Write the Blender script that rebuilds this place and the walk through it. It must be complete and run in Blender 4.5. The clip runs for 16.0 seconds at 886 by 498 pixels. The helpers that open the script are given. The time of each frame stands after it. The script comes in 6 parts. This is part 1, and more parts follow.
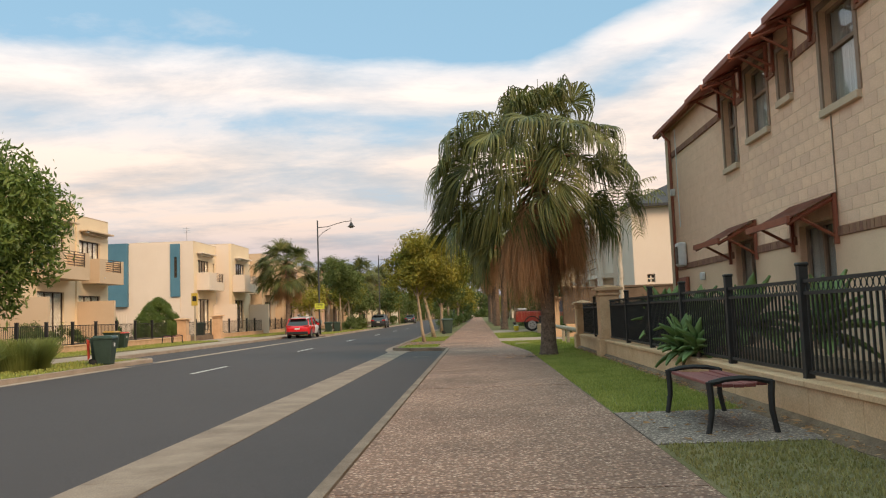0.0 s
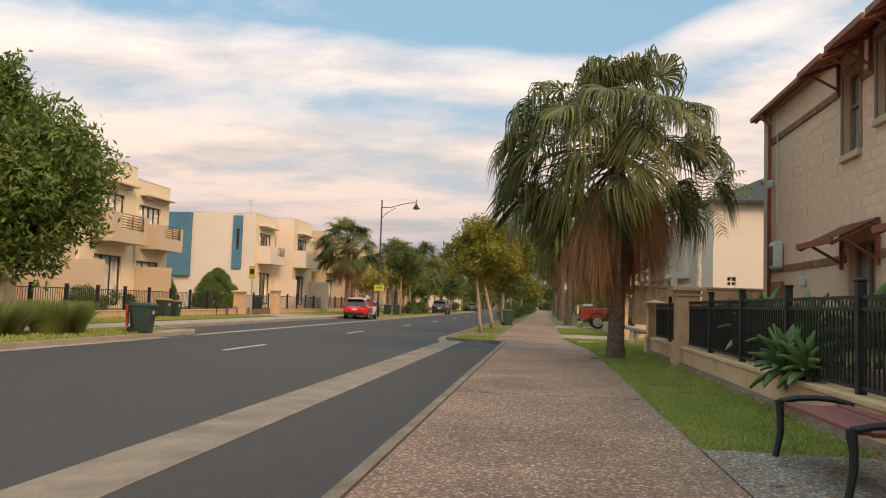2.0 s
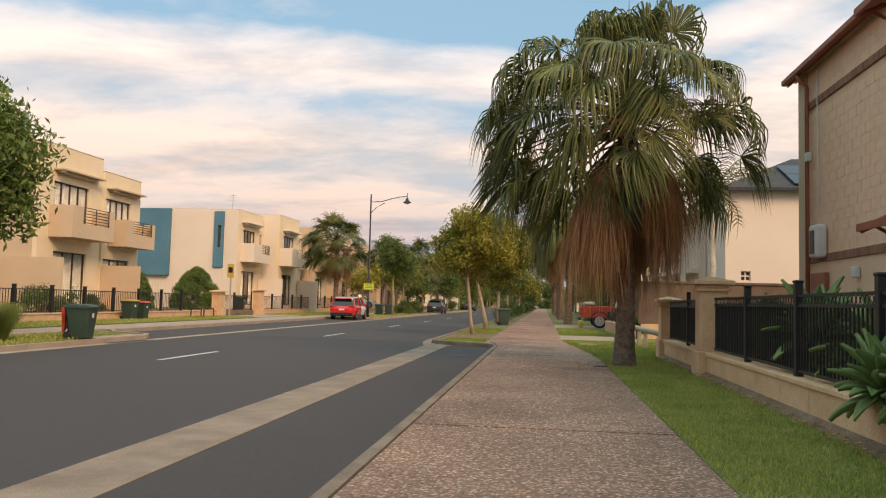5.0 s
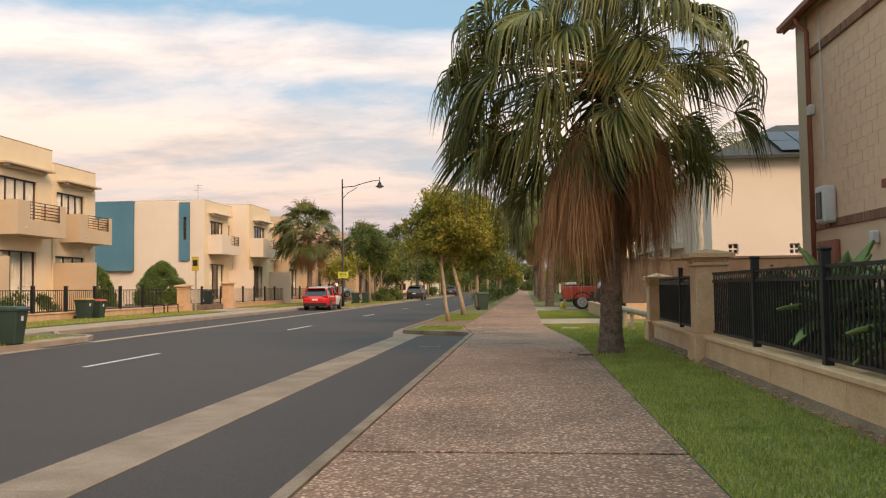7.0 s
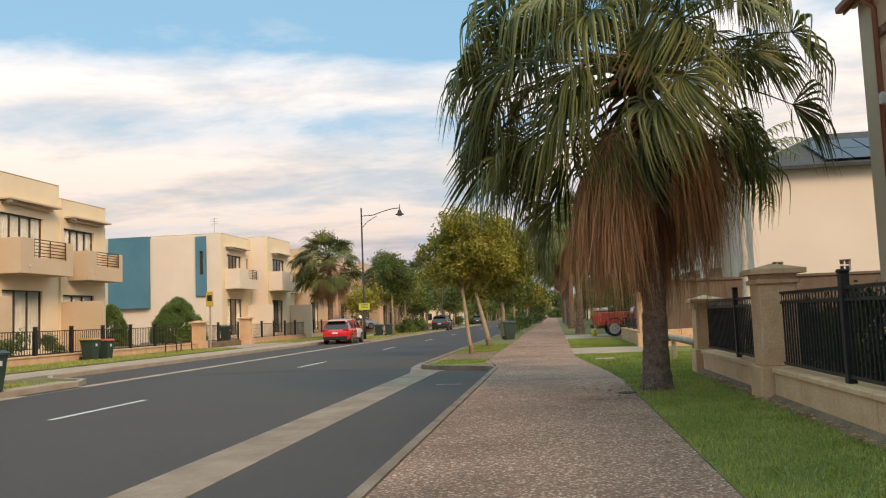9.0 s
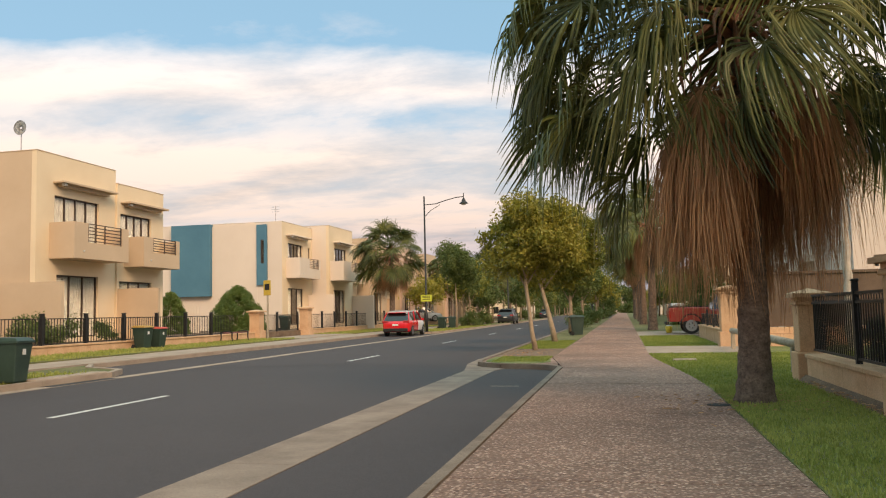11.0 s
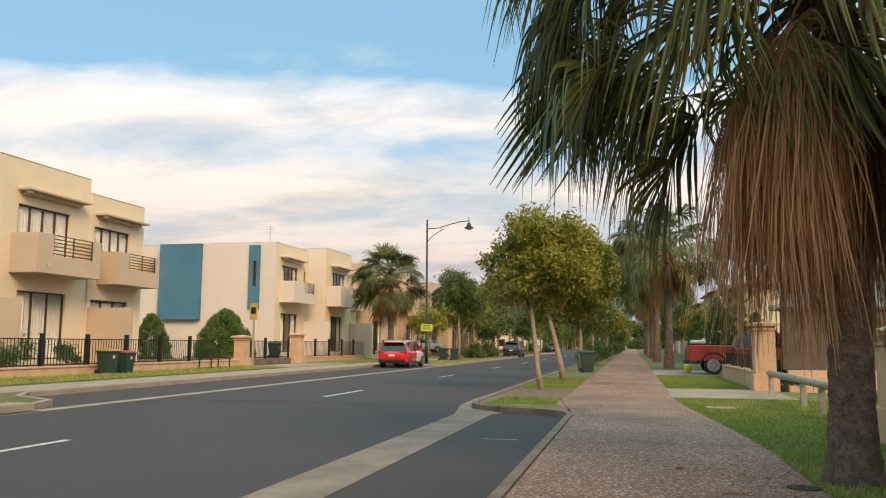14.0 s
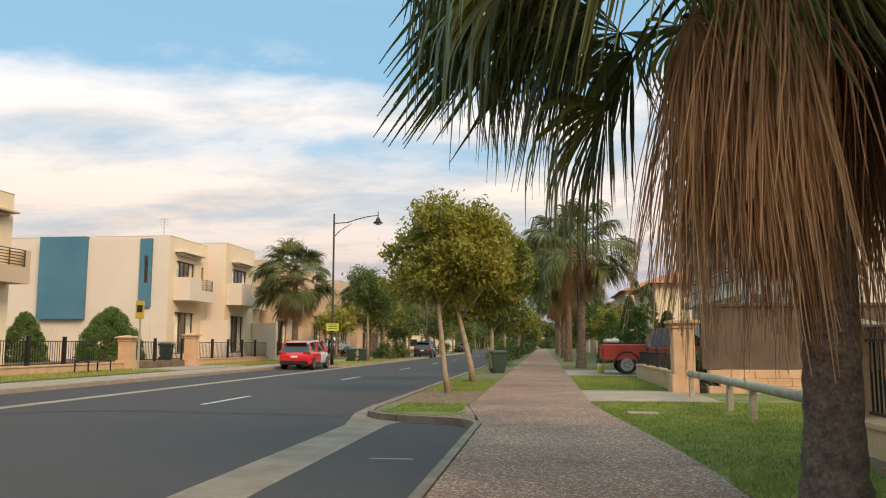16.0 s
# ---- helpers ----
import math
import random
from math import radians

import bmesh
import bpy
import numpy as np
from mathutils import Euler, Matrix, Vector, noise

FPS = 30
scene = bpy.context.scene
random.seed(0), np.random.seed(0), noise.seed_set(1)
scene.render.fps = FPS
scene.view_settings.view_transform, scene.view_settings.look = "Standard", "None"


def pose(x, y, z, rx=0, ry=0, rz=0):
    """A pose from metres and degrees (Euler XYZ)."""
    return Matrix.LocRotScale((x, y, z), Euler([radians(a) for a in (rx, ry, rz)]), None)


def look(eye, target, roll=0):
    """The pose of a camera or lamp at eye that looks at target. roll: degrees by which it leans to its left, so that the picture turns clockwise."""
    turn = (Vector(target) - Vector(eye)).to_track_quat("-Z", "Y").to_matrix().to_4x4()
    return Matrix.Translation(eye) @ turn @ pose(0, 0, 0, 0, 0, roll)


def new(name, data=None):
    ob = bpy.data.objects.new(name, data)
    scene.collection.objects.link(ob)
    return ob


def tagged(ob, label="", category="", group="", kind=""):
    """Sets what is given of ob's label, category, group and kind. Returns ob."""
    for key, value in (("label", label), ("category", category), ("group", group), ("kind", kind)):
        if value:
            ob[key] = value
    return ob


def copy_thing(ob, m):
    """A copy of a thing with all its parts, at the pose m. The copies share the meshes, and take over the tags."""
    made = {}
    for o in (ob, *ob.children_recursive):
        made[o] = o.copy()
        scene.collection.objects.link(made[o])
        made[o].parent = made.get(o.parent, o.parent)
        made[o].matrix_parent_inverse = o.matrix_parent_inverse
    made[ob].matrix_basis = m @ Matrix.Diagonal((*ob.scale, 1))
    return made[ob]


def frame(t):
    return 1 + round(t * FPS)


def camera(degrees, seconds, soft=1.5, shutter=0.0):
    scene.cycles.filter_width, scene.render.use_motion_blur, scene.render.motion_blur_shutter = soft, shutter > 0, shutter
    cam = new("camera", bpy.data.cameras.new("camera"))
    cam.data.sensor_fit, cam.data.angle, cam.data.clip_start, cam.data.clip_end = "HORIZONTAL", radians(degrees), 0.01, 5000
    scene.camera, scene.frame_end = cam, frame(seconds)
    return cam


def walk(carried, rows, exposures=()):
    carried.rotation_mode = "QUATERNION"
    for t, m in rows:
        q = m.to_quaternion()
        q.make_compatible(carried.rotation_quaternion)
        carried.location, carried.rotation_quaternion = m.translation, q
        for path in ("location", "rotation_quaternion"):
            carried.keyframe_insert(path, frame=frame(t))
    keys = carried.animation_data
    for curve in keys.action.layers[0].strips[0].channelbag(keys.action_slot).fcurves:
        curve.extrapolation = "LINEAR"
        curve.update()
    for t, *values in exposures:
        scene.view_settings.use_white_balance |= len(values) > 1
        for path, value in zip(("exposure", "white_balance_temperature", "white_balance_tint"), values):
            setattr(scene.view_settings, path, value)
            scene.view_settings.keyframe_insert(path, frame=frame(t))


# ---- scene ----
cam = camera(58.2, 16.0, soft=1.15)
METRES, EYE, TILT, LEAN, TURN = 17.32, 1.28, 0.0, 0.0, 2.4
EXPOSURE, SKY, SKY_STRENGTH, SUN_POWER, SKY_SEED = 0.15, 0.10, 1.0, 2.6, 3.7
ROWS = [
    (0.0, 0.0, 0.0, 0.0, 0.17, 4.73, 2.08),
    (0.5, 0.0044, 0.0338, 0.0, 3.16, 2.86, 1.82),
    (1.0, 0.0071, 0.0641, 0.0007, 0.74, 2.27, 2.38),
    (1.5, 0.0117, 0.0982, 0.0013, 2.69, 3.01, -0.09),
    (2.0, 0.0122, 0.1281, 0.0006, 4.79, 3.9, -1.87),
    (2.5, 0.0171, 0.1596, -0.0001, 3.34, 3.79, -0.6),
    (3.0, 0.0201, 0.1938, -0.0004, 5.27, 2.4, -0.44),
    (3.5, 0.0225, 0.2242, 0.001, 2.98, 2.81, 0.28),
    (4.0, 0.0246, 0.255, 0.0018, 3.18, 3.01, -0.33),
    (4.5, 0.0238, 0.2883, 0.0012, 4.6, 3.95, -1.61),
    (7.0, 0.0392, 0.4387, 0.0026, 3.54, 2.78, 0.73),
    (7.5, 0.0419, 0.4735, 0.0024, 3.44, 3.72, 2.43),
    (8.0, 0.0409, 0.5002, 0.0019, 7.76, 5.31, 2.12),
    (8.5, 0.0408, 0.5285, 0.0035, 5.18, 5.41, 2.74),
    (9.0, 0.0436, 0.5595, 0.0035, 5.53, 4.94, 2.23),
    (11.5, 0.0428, 0.7147, 0.002, 10.85, 4.36, 1.34),
    (12.0, 0.0395, 0.749, 0.0026, 10.28, 3.73, 1.13),
    (12.5, 0.0383, 0.7823, 0.0014, 10.07, 5.43, 0.23),
    (13.0, 0.0369, 0.8104, 0.0004, 9.72, 6.0, -0.97),
    (13.5, 0.0341, 0.8412, 0.001, 4.93, 6.34, 0.76),
    (14.0, 0.0337, 0.8692, 0.0017, 10.88, 6.8, -0.28),
    (14.5, 0.0306, 0.9053, 0.0017, 8.96, 6.03, -1.68),
    (15.0, 0.0317, 0.9338, 0.0015, 8.29, 6.93, -1.59),
    (15.5, 0.0324, 0.9649, 0.0008, 8.94, 7.35, -3.15),
    (16.0, 0.0341, 0.9956, 0.0007, 4.71, 6.84, -0.02),
]
walk(cam, [(t, pose(0, 0, EYE, TILT, LEAN, TURN) @ pose(METRES * x, METRES * y, METRES * z, 90 + pitch, roll, yaw)) for t, x, y, z, yaw, pitch, roll in ROWS],
     exposures=[(t, EXPOSURE + (-0.06 if 0.4 < t < 6 else 0.03), kelvin + (190 if t > 8.2 else 100), tint + 6) for t, kelvin, tint in ((0.0, 6950, 16), (0.5, 7000, 17), (3.5, 7150, 19), (7.0, 7250, 20), (8.0, 7000, 17), (8.5, 6550, 13), (9.0, 6550, 13), (11.4, 6900, 17), (12.0, 6650, 14), (14.0, 6450, 11), (16.0, 6500, 12))])

# ---- sky and sun ----
SUN_EL, SUN_AZ = 34.0, 142.0          # degrees; azimuth clockwise from +y, low over the roofs behind the walker's right shoulder


def shader_tools(nodes, links):
    def node(kind, **inputs):
        n = nodes.new(kind)
        for key, value in inputs.items():
            if hasattr(value, "links"):
                links.new(value, n.inputs[key])
            else:
                n.inputs[key].default_value = value
        return n

    def calc(op, a, b=None, c=None):
        n = nodes.new("ShaderNodeMath")
        n.operation = op
        for k, v in enumerate((a, b, c)):
            if v is None:
                continue
            if hasattr(v, "links"):
                links.new(v, n.inputs[k])
            else:
                n.inputs[k].default_value = v
        return n.outputs[0]

    def ramp(fac, *stops):
        n = nodes.new("ShaderNodeValToRGB")
        links.new(fac, n.inputs[0])
        el = n.color_ramp.elements
        while len(el) < len(stops):
            el.new(0.5)
        for e, (p, c) in zip(el, stops):
            e.position, e.color = p, (*c, 1) if len(c) == 3 else c
        return n.outputs[0]

    def mix(fac, a, b, blend="MIX"):
        n = nodes.new("ShaderNodeMix")
        n.data_type, n.blend_type = "RGBA", blend
        for k, v in ((0, fac), (6, a), (7, b)):
            if hasattr(v, "links"):
                links.new(v, n.inputs[k])
            else:
                n.inputs[k].default_value = v if k == 0 else (*v, 1)
        return n.outputs[2]
    return node, calc, ramp, mix


def build_sky():
    world = bpy.data.worlds.new("dusk_sky")
    scene.world = world
    world.use_nodes = True
    nodes, links = world.node_tree.nodes, world.node_tree.links
    nodes.clear()
    node, calc, ramp, mix = shader_tools(nodes, links)
    sky = nodes.new("ShaderNodeTexSky")
    sky.sky_type, sky.sun_disc = "NISHITA", False
    sky.sun_elevation, sky.sun_rotation = radians(SUN_EL), radians(SUN_AZ)
    sky.air_density, sky.dust_density = 1.0, 0.6
    coord = nodes.new("ShaderNodeTexCoord").outputs["Generated"]
    xyz = node("ShaderNodeSeparateXYZ", Vector=coord).outputs
    up = calc("MAXIMUM", xyz[2], 0.0)
    flat = calc("ADD", up, 0.10)
    u, v = calc("DIVIDE", xyz[0], flat), calc("DIVIDE", xyz[1], flat)
    # streaky high cloud sheet, seen in perspective
    deck = node("ShaderNodeCombineXYZ", X=calc("MULTIPLY", u, 0.42), Y=calc("MULTIPLY", v, 0.60), Z=SKY_SEED).outputs[0]
    sheet = node("ShaderNodeTexNoise", Vector=deck, Scale=0.95, Detail=8.0, Roughness=0.58, Distortion=0.5).outputs[0]
    puff = node("ShaderNodeTexNoise", Vector=deck, Scale=2.6, Detail=8.0, Roughness=0.62, Distortion=0.2).outputs[0]
    # a cream deck low down, a broken blue gap, a thin white streak, then open blue; taller banks to the right
    wave = node("ShaderNodeTexNoise", Vector=node("ShaderNodeCombineXYZ", X=calc("MULTIPLY", u, 0.30), Y=calc("MULTIPLY", v, 0.30), Z=SKY_SEED + 4.0).outputs[0], Scale=0.9, Detail=5.0, Roughness=0.55).outputs[0]
    bank = ramp(calc("DIVIDE", xyz[0], calc("ADD", calc("ABSOLUTE", xyz[1]), 0.25)), (0.06, (0, 0, 0)), (0.30, (1, 1, 1)))
    level = calc("ADD", up, calc("MULTIPLY", calc("SUBTRACT", wave, 0.5), 0.20))
    level = calc("SUBTRACT", level, calc("MULTIPLY", bank, 0.12))
    low = ramp(level, (0.0, (1, 1, 1)), (0.195, (0.95, 0.95, 0.95)), (0.222, (0.52, 0.52, 0.52)), (0.240, (0.55, 0.55, 0.55)), (0.262, (0.95, 0.95, 0.95)), (0.282, (0.74, 0.74, 0.74)), (0.312, (0.22, 0.22, 0.22)), (0.6, (0.14, 0.14, 0.14)))
    cover = calc("ADD", calc("MULTIPLY", sheet, 0.75), calc("MULTIPLY", calc("SUBTRACT", puff, 0.5), 0.45))
    cover = calc("ADD", calc("ADD", cover, 0.125), calc("MULTIPLY", calc("SUBTRACT", low, 0.5), 0.50))
    mask = ramp(cover, (0.40, (0, 0, 0)), (0.54, (0.62, 0.62, 0.62)), (0.74, (1, 1, 1)))
    # cloud light: grey blue near the ground, cream and pink above, white tops
    tint = ramp(up, (0.0, (0.42, 0.45, 0.52)), (0.07, (0.52, 0.52, 0.56)), (0.12, (0.78, 0.70, 0.61)), (0.20, (0.875, 0.83, 0.745)), (0.30, (0.91, 0.925, 0.89)), (1.0, (0.9, 0.9, 0.92)))
    shade = ramp(puff, (0.36, (0.71, 0.76, 0.80)), (0.56, (1.06, 1.04, 1.01)))
    cloud = mix(1.0, tint, shade, "MULTIPLY")
    clear = mix(0.68, mix(1.0, sky.outputs[0], (SKY, SKY, SKY), "MULTIPLY"), (0.295, 0.625, 0.82))
    # a veiled sky is about three times as bright overhead as near the horizon
    veil = ramp(up, (0.40, (1, 1, 1)), (0.62, (2.05, 1.65, 1.30)), (0.85, (3.35, 2.55, 1.90)))
    bg = node("ShaderNodeBackground", Color=mix(1.0, mix(mask, clear, cloud), veil, "MULTIPLY"), Strength=SKY_STRENGTH)
    out = nodes.new("ShaderNodeOutputWorld")
    links.new(bg.outputs[0], out.inputs[0])


build_sky()
sun = new("sun", bpy.data.lights.new("sun", "SUN"))
sun.data.energy, sun.data.angle, sun.data.color = SUN_POWER, radians(24), (1.0, 0.74, 0.46)
_az, _el = radians(SUN_AZ), radians(SUN_EL)
sun.matrix_world = look((math.sin(_az) * math.cos(_el) * 60, math.cos(_az) * math.cos(_el) * 60, math.sin(_el) * 60), (0, 0, 0))


# ---- materials ----
def material(name, a, b, scale=3.0, rough=0.8, bump=0.2, fine=40.0, metal=0.0, stain=0.25, spread=0.0, coat=0.0, bump_dist=0.01):
    """Two colours mixed by broad noise, darkened by fine grain, with relief; spread varies piece by piece."""
    m = bpy.data.materials.new(name)
    m.use_nodes = True
    nodes, links = m.node_tree.nodes, m.node_tree.links
    node, calc, ramp, mix = shader_tools(nodes, links)
    bsdf = nodes["Principled BSDF"]
    coord = nodes.new("ShaderNodeTexCoord").outputs["Object"]
    broad = node("ShaderNodeTexNoise", Vector=coord, Scale=scale, Detail=5.0, Roughness=0.6).outputs[0]
    grain = node("ShaderNodeTexNoise", Vector=coord, Scale=fine, Detail=4.0, Roughness=0.7).outputs[0]
    colour = mix(ramp(broad, (0.35, (0, 0, 0)), (0.66, (1, 1, 1))), a, b)
    dirt = ramp(grain, (0.3, (1 - stain,) * 3), (0.7, (1 + stain * 0.4,) * 3))
    colour = mix(1.0, colour, dirt, "MULTIPLY")
    if spread:
        rnd = nodes.new("ShaderNodeObjectInfo").outputs["Random"]
        value = calc("ADD", 1 - spread, calc("MULTIPLY", rnd, 2 * spread))
        hsv = node("ShaderNodeHueSaturation", Color=colour, Value=value, Hue=calc("ADD", 0.5 - spread * 0.05, calc("MULTIPLY", rnd, spread * 0.1)))
        colour = hsv.outputs[0]
    links.new(colour, bsdf.inputs["Base Color"])
    bsdf.inputs["Roughness"].default_value, bsdf.inputs["Metallic"].default_value = rough, metal
    bsdf.inputs["Coat Weight"].default_value = coat
    if bump:
        bp = node("ShaderNodeBump", Strength=bump, Distance=bump_dist, Height=calc("ADD", grain, calc("MULTIPLY", broad, 0.5)))
        links.new(bp.outputs[0], bsdf.inputs["Normal"])
    return m


def aggregate(name, tones, cell, mortar, rough=0.9, bump=0.6, stain=0.5, mid_scale=9.0):
    """Exposed pebbles of several tones in cement."""
    m = bpy.data.materials.new(name)
    m.use_nodes = True
    nodes, links = m.node_tree.nodes, m.node_tree.links
    node, calc, ramp, mix = shader_tools(nodes, links)
    bsdf = nodes["Principled BSDF"]
    coord = nodes.new("ShaderNodeTexCoord").outputs["Object"]
    vor = node("ShaderNodeTexVoronoi", Vector=coord, Scale=1.0 / cell)
    pick = node("ShaderNodeSeparateColor", Color=vor.outputs["Color"]).outputs[0]
    stops = [(k / (len(tones) - 1), c) for k, c in enumerate(tones)]
    stone = ramp(pick, *stops)
    edge = ramp(vor.outputs["Distance"], (0.30, (0, 0, 0)), (0.62, (1, 1, 1)))
    colour = mix(edge, stone, mortar)
    broad = node("ShaderNodeTexNoise", Vector=coord, Scale=0.55, Detail=6.0, Roughness=0.65).outputs[0]
    mid = node("ShaderNodeTexNoise", Vector=coord, Scale=mid_scale, Detail=5.0, Roughness=0.7).outputs[0]
    colour = mix(1.0, colour, ramp(broad, (0.3, (1 - stain * 0.5,) * 3), (0.7, (1 + stain * 0.25,) * 3)), "MULTIPLY")
    colour = mix(1.0, colour, ramp(mid, (0.3, (1 - stain * 0.6,) * 3), (0.7, (1 + stain * 0.3,) * 3)), "MULTIPLY")
    links.new(colour, bsdf.inputs["Base Color"])
    bsdf.inputs["Roughness"].default_value = rough
    bp = node("ShaderNodeBump", Strength=bump, Distance=0.012, Height=calc("SUBTRACT", calc("MULTIPLY", mid, 0.6), vor.outputs["Distance"]))
    links.new(bp.outputs[0], bsdf.inputs["Normal"])
    return m


def leaf_material(name, a, b, rough=0.55, through_light=0.25):
    """Leaves whose tone varies from one to the next."""
    m = bpy.data.materials.new(name)
    m.use_nodes = True
    nodes, links = m.node_tree.nodes, m.node_tree.links
    node, calc, ramp, mix = shader_tools(nodes, links)
    bsdf = nodes["Principled BSDF"]
    rnd = nodes.new("ShaderNodeNewGeometry").outputs["Random Per Island"]
    obj = nodes.new("ShaderNodeObjectInfo").outputs["Random"]
    coord = nodes.new("ShaderNodeTexCoord").outputs["Object"]
    broad = node("ShaderNodeTexNoise", Vector=coord, Scale=1.3, Detail=3.0).outputs[0]
    f = calc("ADD", calc("MULTIPLY", rnd, 0.45), calc("ADD", calc("MULTIPLY", obj, 0.3), calc("MULTIPLY", calc("SUBTRACT", broad, 0.4), 0.9)))
    colour = ramp(f, (0.1, a), (0.85, b))
    links.new(colour, bsdf.inputs["Base Color"])
    bsdf.inputs["Roughness"].default_value = rough
    trans = node("ShaderNodeBsdfTranslucent", Color=colour)
    blend = node("ShaderNodeMixShader", Fac=through_light)
    links.new(bsdf.outputs[0], blend.inputs[1])
    links.new(trans.outputs[0], blend.inputs[2])
    links.new(blend.outputs[0], nodes["Material Output"].inputs[0])
    return m


def glass_material(name, tint, rough=0.02):
    m = bpy.data.materials.new(name)
    m.use_nodes = True
    b = m.node_tree.nodes["Principled BSDF"]
    b.inputs["Base Color"].default_value = (*tint, 1)
    b.inputs["Transmission Weight"].default_value, b.inputs["Roughness"].default_value, b.inputs["IOR"].default_value = 1.0, rough, 1.45
    return m


asphalt = aggregate("asphalt", ((0.043, 0.034, 0.036), (0.060, 0.048, 0.050), (0.089, 0.072, 0.074)), 0.012, (0.0455, 0.0365, 0.038), 0.85, 0.35, 0.18)
pebble = aggregate("exposed_aggregate", ((0.14, 0.069, 0.049), (0.475, 0.27, 0.197), (0.67, 0.445, 0.335), (0.185, 0.103, 0.077), (0.80, 0.58, 0.46)), 0.030, (0.25, 0.145, 0.106), 0.92, 1.0, 0.75, 17.0)
grey_gravel = aggregate("grey_gravel", ((0.13, 0.10, 0.085), (0.40, 0.31, 0.26), (0.60, 0.48, 0.41), (0.235, 0.178, 0.15)), 0.028, (0.18, 0.137, 0.115), 0.95, 1.0, 0.55, 15.0)
concrete = material("worn_concrete", (0.205, 0.15, 0.115), (0.305, 0.232, 0.18), 1.6, 0.9, 0.35, 60.0, stain=0.3)
kerb_stone = material("dark_kerb_concrete", (0.17, 0.12, 0.09), (0.27, 0.205, 0.155), 1.9, 0.92, 0.4, 50.0, stain=0.35)
pale_concrete = material("pale_concrete", (0.29, 0.225, 0.17), (0.39, 0.31, 0.245), 1.2, 0.9, 0.3, 50.0, stain=0.25)
soil = material("dry_soil", (0.16, 0.105, 0.07), (0.26, 0.18, 0.12), 2.5, 1.0, 0.6, 45.0, stain=0.5)
turf = material("lawn_ground", (0.10, 0.15, 0.03), (0.24, 0.225, 0.08), 1.1, 1.0, 0.6, 90.0, stain=0.45)
dry_turf = material("dry_lawn_ground", (0.135, 0.125, 0.045), (0.23, 0.195, 0.09), 2.2, 1.0, 0.6, 90.0, stain=0.45)
far_turf = material("dry_verge_ground", (0.10, 0.12, 0.035), (0.19, 0.17, 0.07), 0.8, 1.0, 0.5, 60.0, stain=0.45)
blade = leaf_material("grass_blades", (0.16, 0.22, 0.033), (0.44, 0.44, 0.12), 0.8, 0.35)
dry_blade = leaf_material("dry_grass_blades", (0.13, 0.14, 0.035), (0.36, 0.30, 0.12), 0.75, 0.3)
paint_line = material("worn_road_paint", (0.45, 0.44, 0.42), (0.66, 0.65, 0.62), 6.0, 0.8, 0.2, 70.0, stain=0.4)
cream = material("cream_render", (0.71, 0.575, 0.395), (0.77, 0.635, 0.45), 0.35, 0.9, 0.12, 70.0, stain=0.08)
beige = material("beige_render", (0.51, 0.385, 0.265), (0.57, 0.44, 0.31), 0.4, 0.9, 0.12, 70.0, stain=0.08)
offwhite = material("offwhite_render", (0.67, 0.575, 0.48), (0.72, 0.625, 0.525), 0.3, 0.9, 0.12, 70.0, stain=0.08)
blue_render = material("blue_render", (0.055, 0.165, 0.24), (0.075, 0.205, 0.285), 0.4, 0.85, 0.12, 70.0, stain=0.08)
pink_render = material("pink_render", (0.60, 0.42, 0.33), (0.66, 0.48, 0.38), 0.4, 0.9, 0.12, 70.0, stain=0.08)
block_face = material("sandstone_block", (0.84, 0.55, 0.375), (0.90, 0.61, 0.43), 4.0, 0.92, 0.55, 55.0, stain=0.22, spread=0.06)
mortar = material("block_mortar", (0.74, 0.50, 0.33), (0.81, 0.56, 0.38), 5.0, 0.95, 0.3, 60.0)
smooth_wall = material("tan_render", (0.56, 0.425, 0.295), (0.63, 0.485, 0.345), 0.5, 0.92, 0.2, 60.0, stain=0.12)
brick_red = material("brown_brick", (0.26, 0.125, 0.08), (0.37, 0.19, 0.12), 3.0, 0.9, 0.4, 60.0, stain=0.3, spread=0.18)
tan_lower = material("smooth_tan_render", (0.72, 0.495, 0.33), (0.79, 0.555, 0.38), 0.8, 0.92, 0.2, 60.0, stain=0.12)
terracotta = material("terracotta_paint", (0.27, 0.075, 0.042), (0.35, 0.11, 0.06), 2.0, 0.6, 0.15, 60.0, stain=0.2)
roof_tile = material("terracotta_roof", (0.36, 0.13, 0.065), (0.48, 0.20, 0.105), 4.0, 0.85, 0.4, 30.0, stain=0.3)
slate_roof = material("dark_roof", (0.03, 0.032, 0.037), (0.052, 0.054, 0.06), 3.0, 0.85, 0.3, 30.0, stain=0.3)
solar = material("solar_glass", (0.012, 0.02, 0.045), (0.02, 0.032, 0.07), 3.0, 0.4, 0.0, 30.0)
limestone = material("sandstone_plinth", (0.59, 0.36, 0.205), (0.70, 0.45, 0.275), 2.2, 0.92, 0.4, 45.0, stain=0.25)
boundary = material("brown_rendered_wall", (0.115, 0.078, 0.055), (0.165, 0.115, 0.082), 1.4, 0.95, 0.35, 40.0, stain=0.3)
black_steel = material("black_powdercoat", (0.008, 0.008, 0.009), (0.014, 0.014, 0.015), 5.0, 0.55, 0.05, 60.0, stain=0.15)
dark_frame = material("dark_bronze_frame", (0.045, 0.03, 0.022), (0.07, 0.048, 0.035), 5.0, 0.5, 0.05, 60.0, stain=0.15)
brown_frame = material("brown_window_frame", (0.27, 0.175, 0.115), (0.33, 0.225, 0.155), 5.0, 0.6, 0.1, 60.0, stain=0.15)
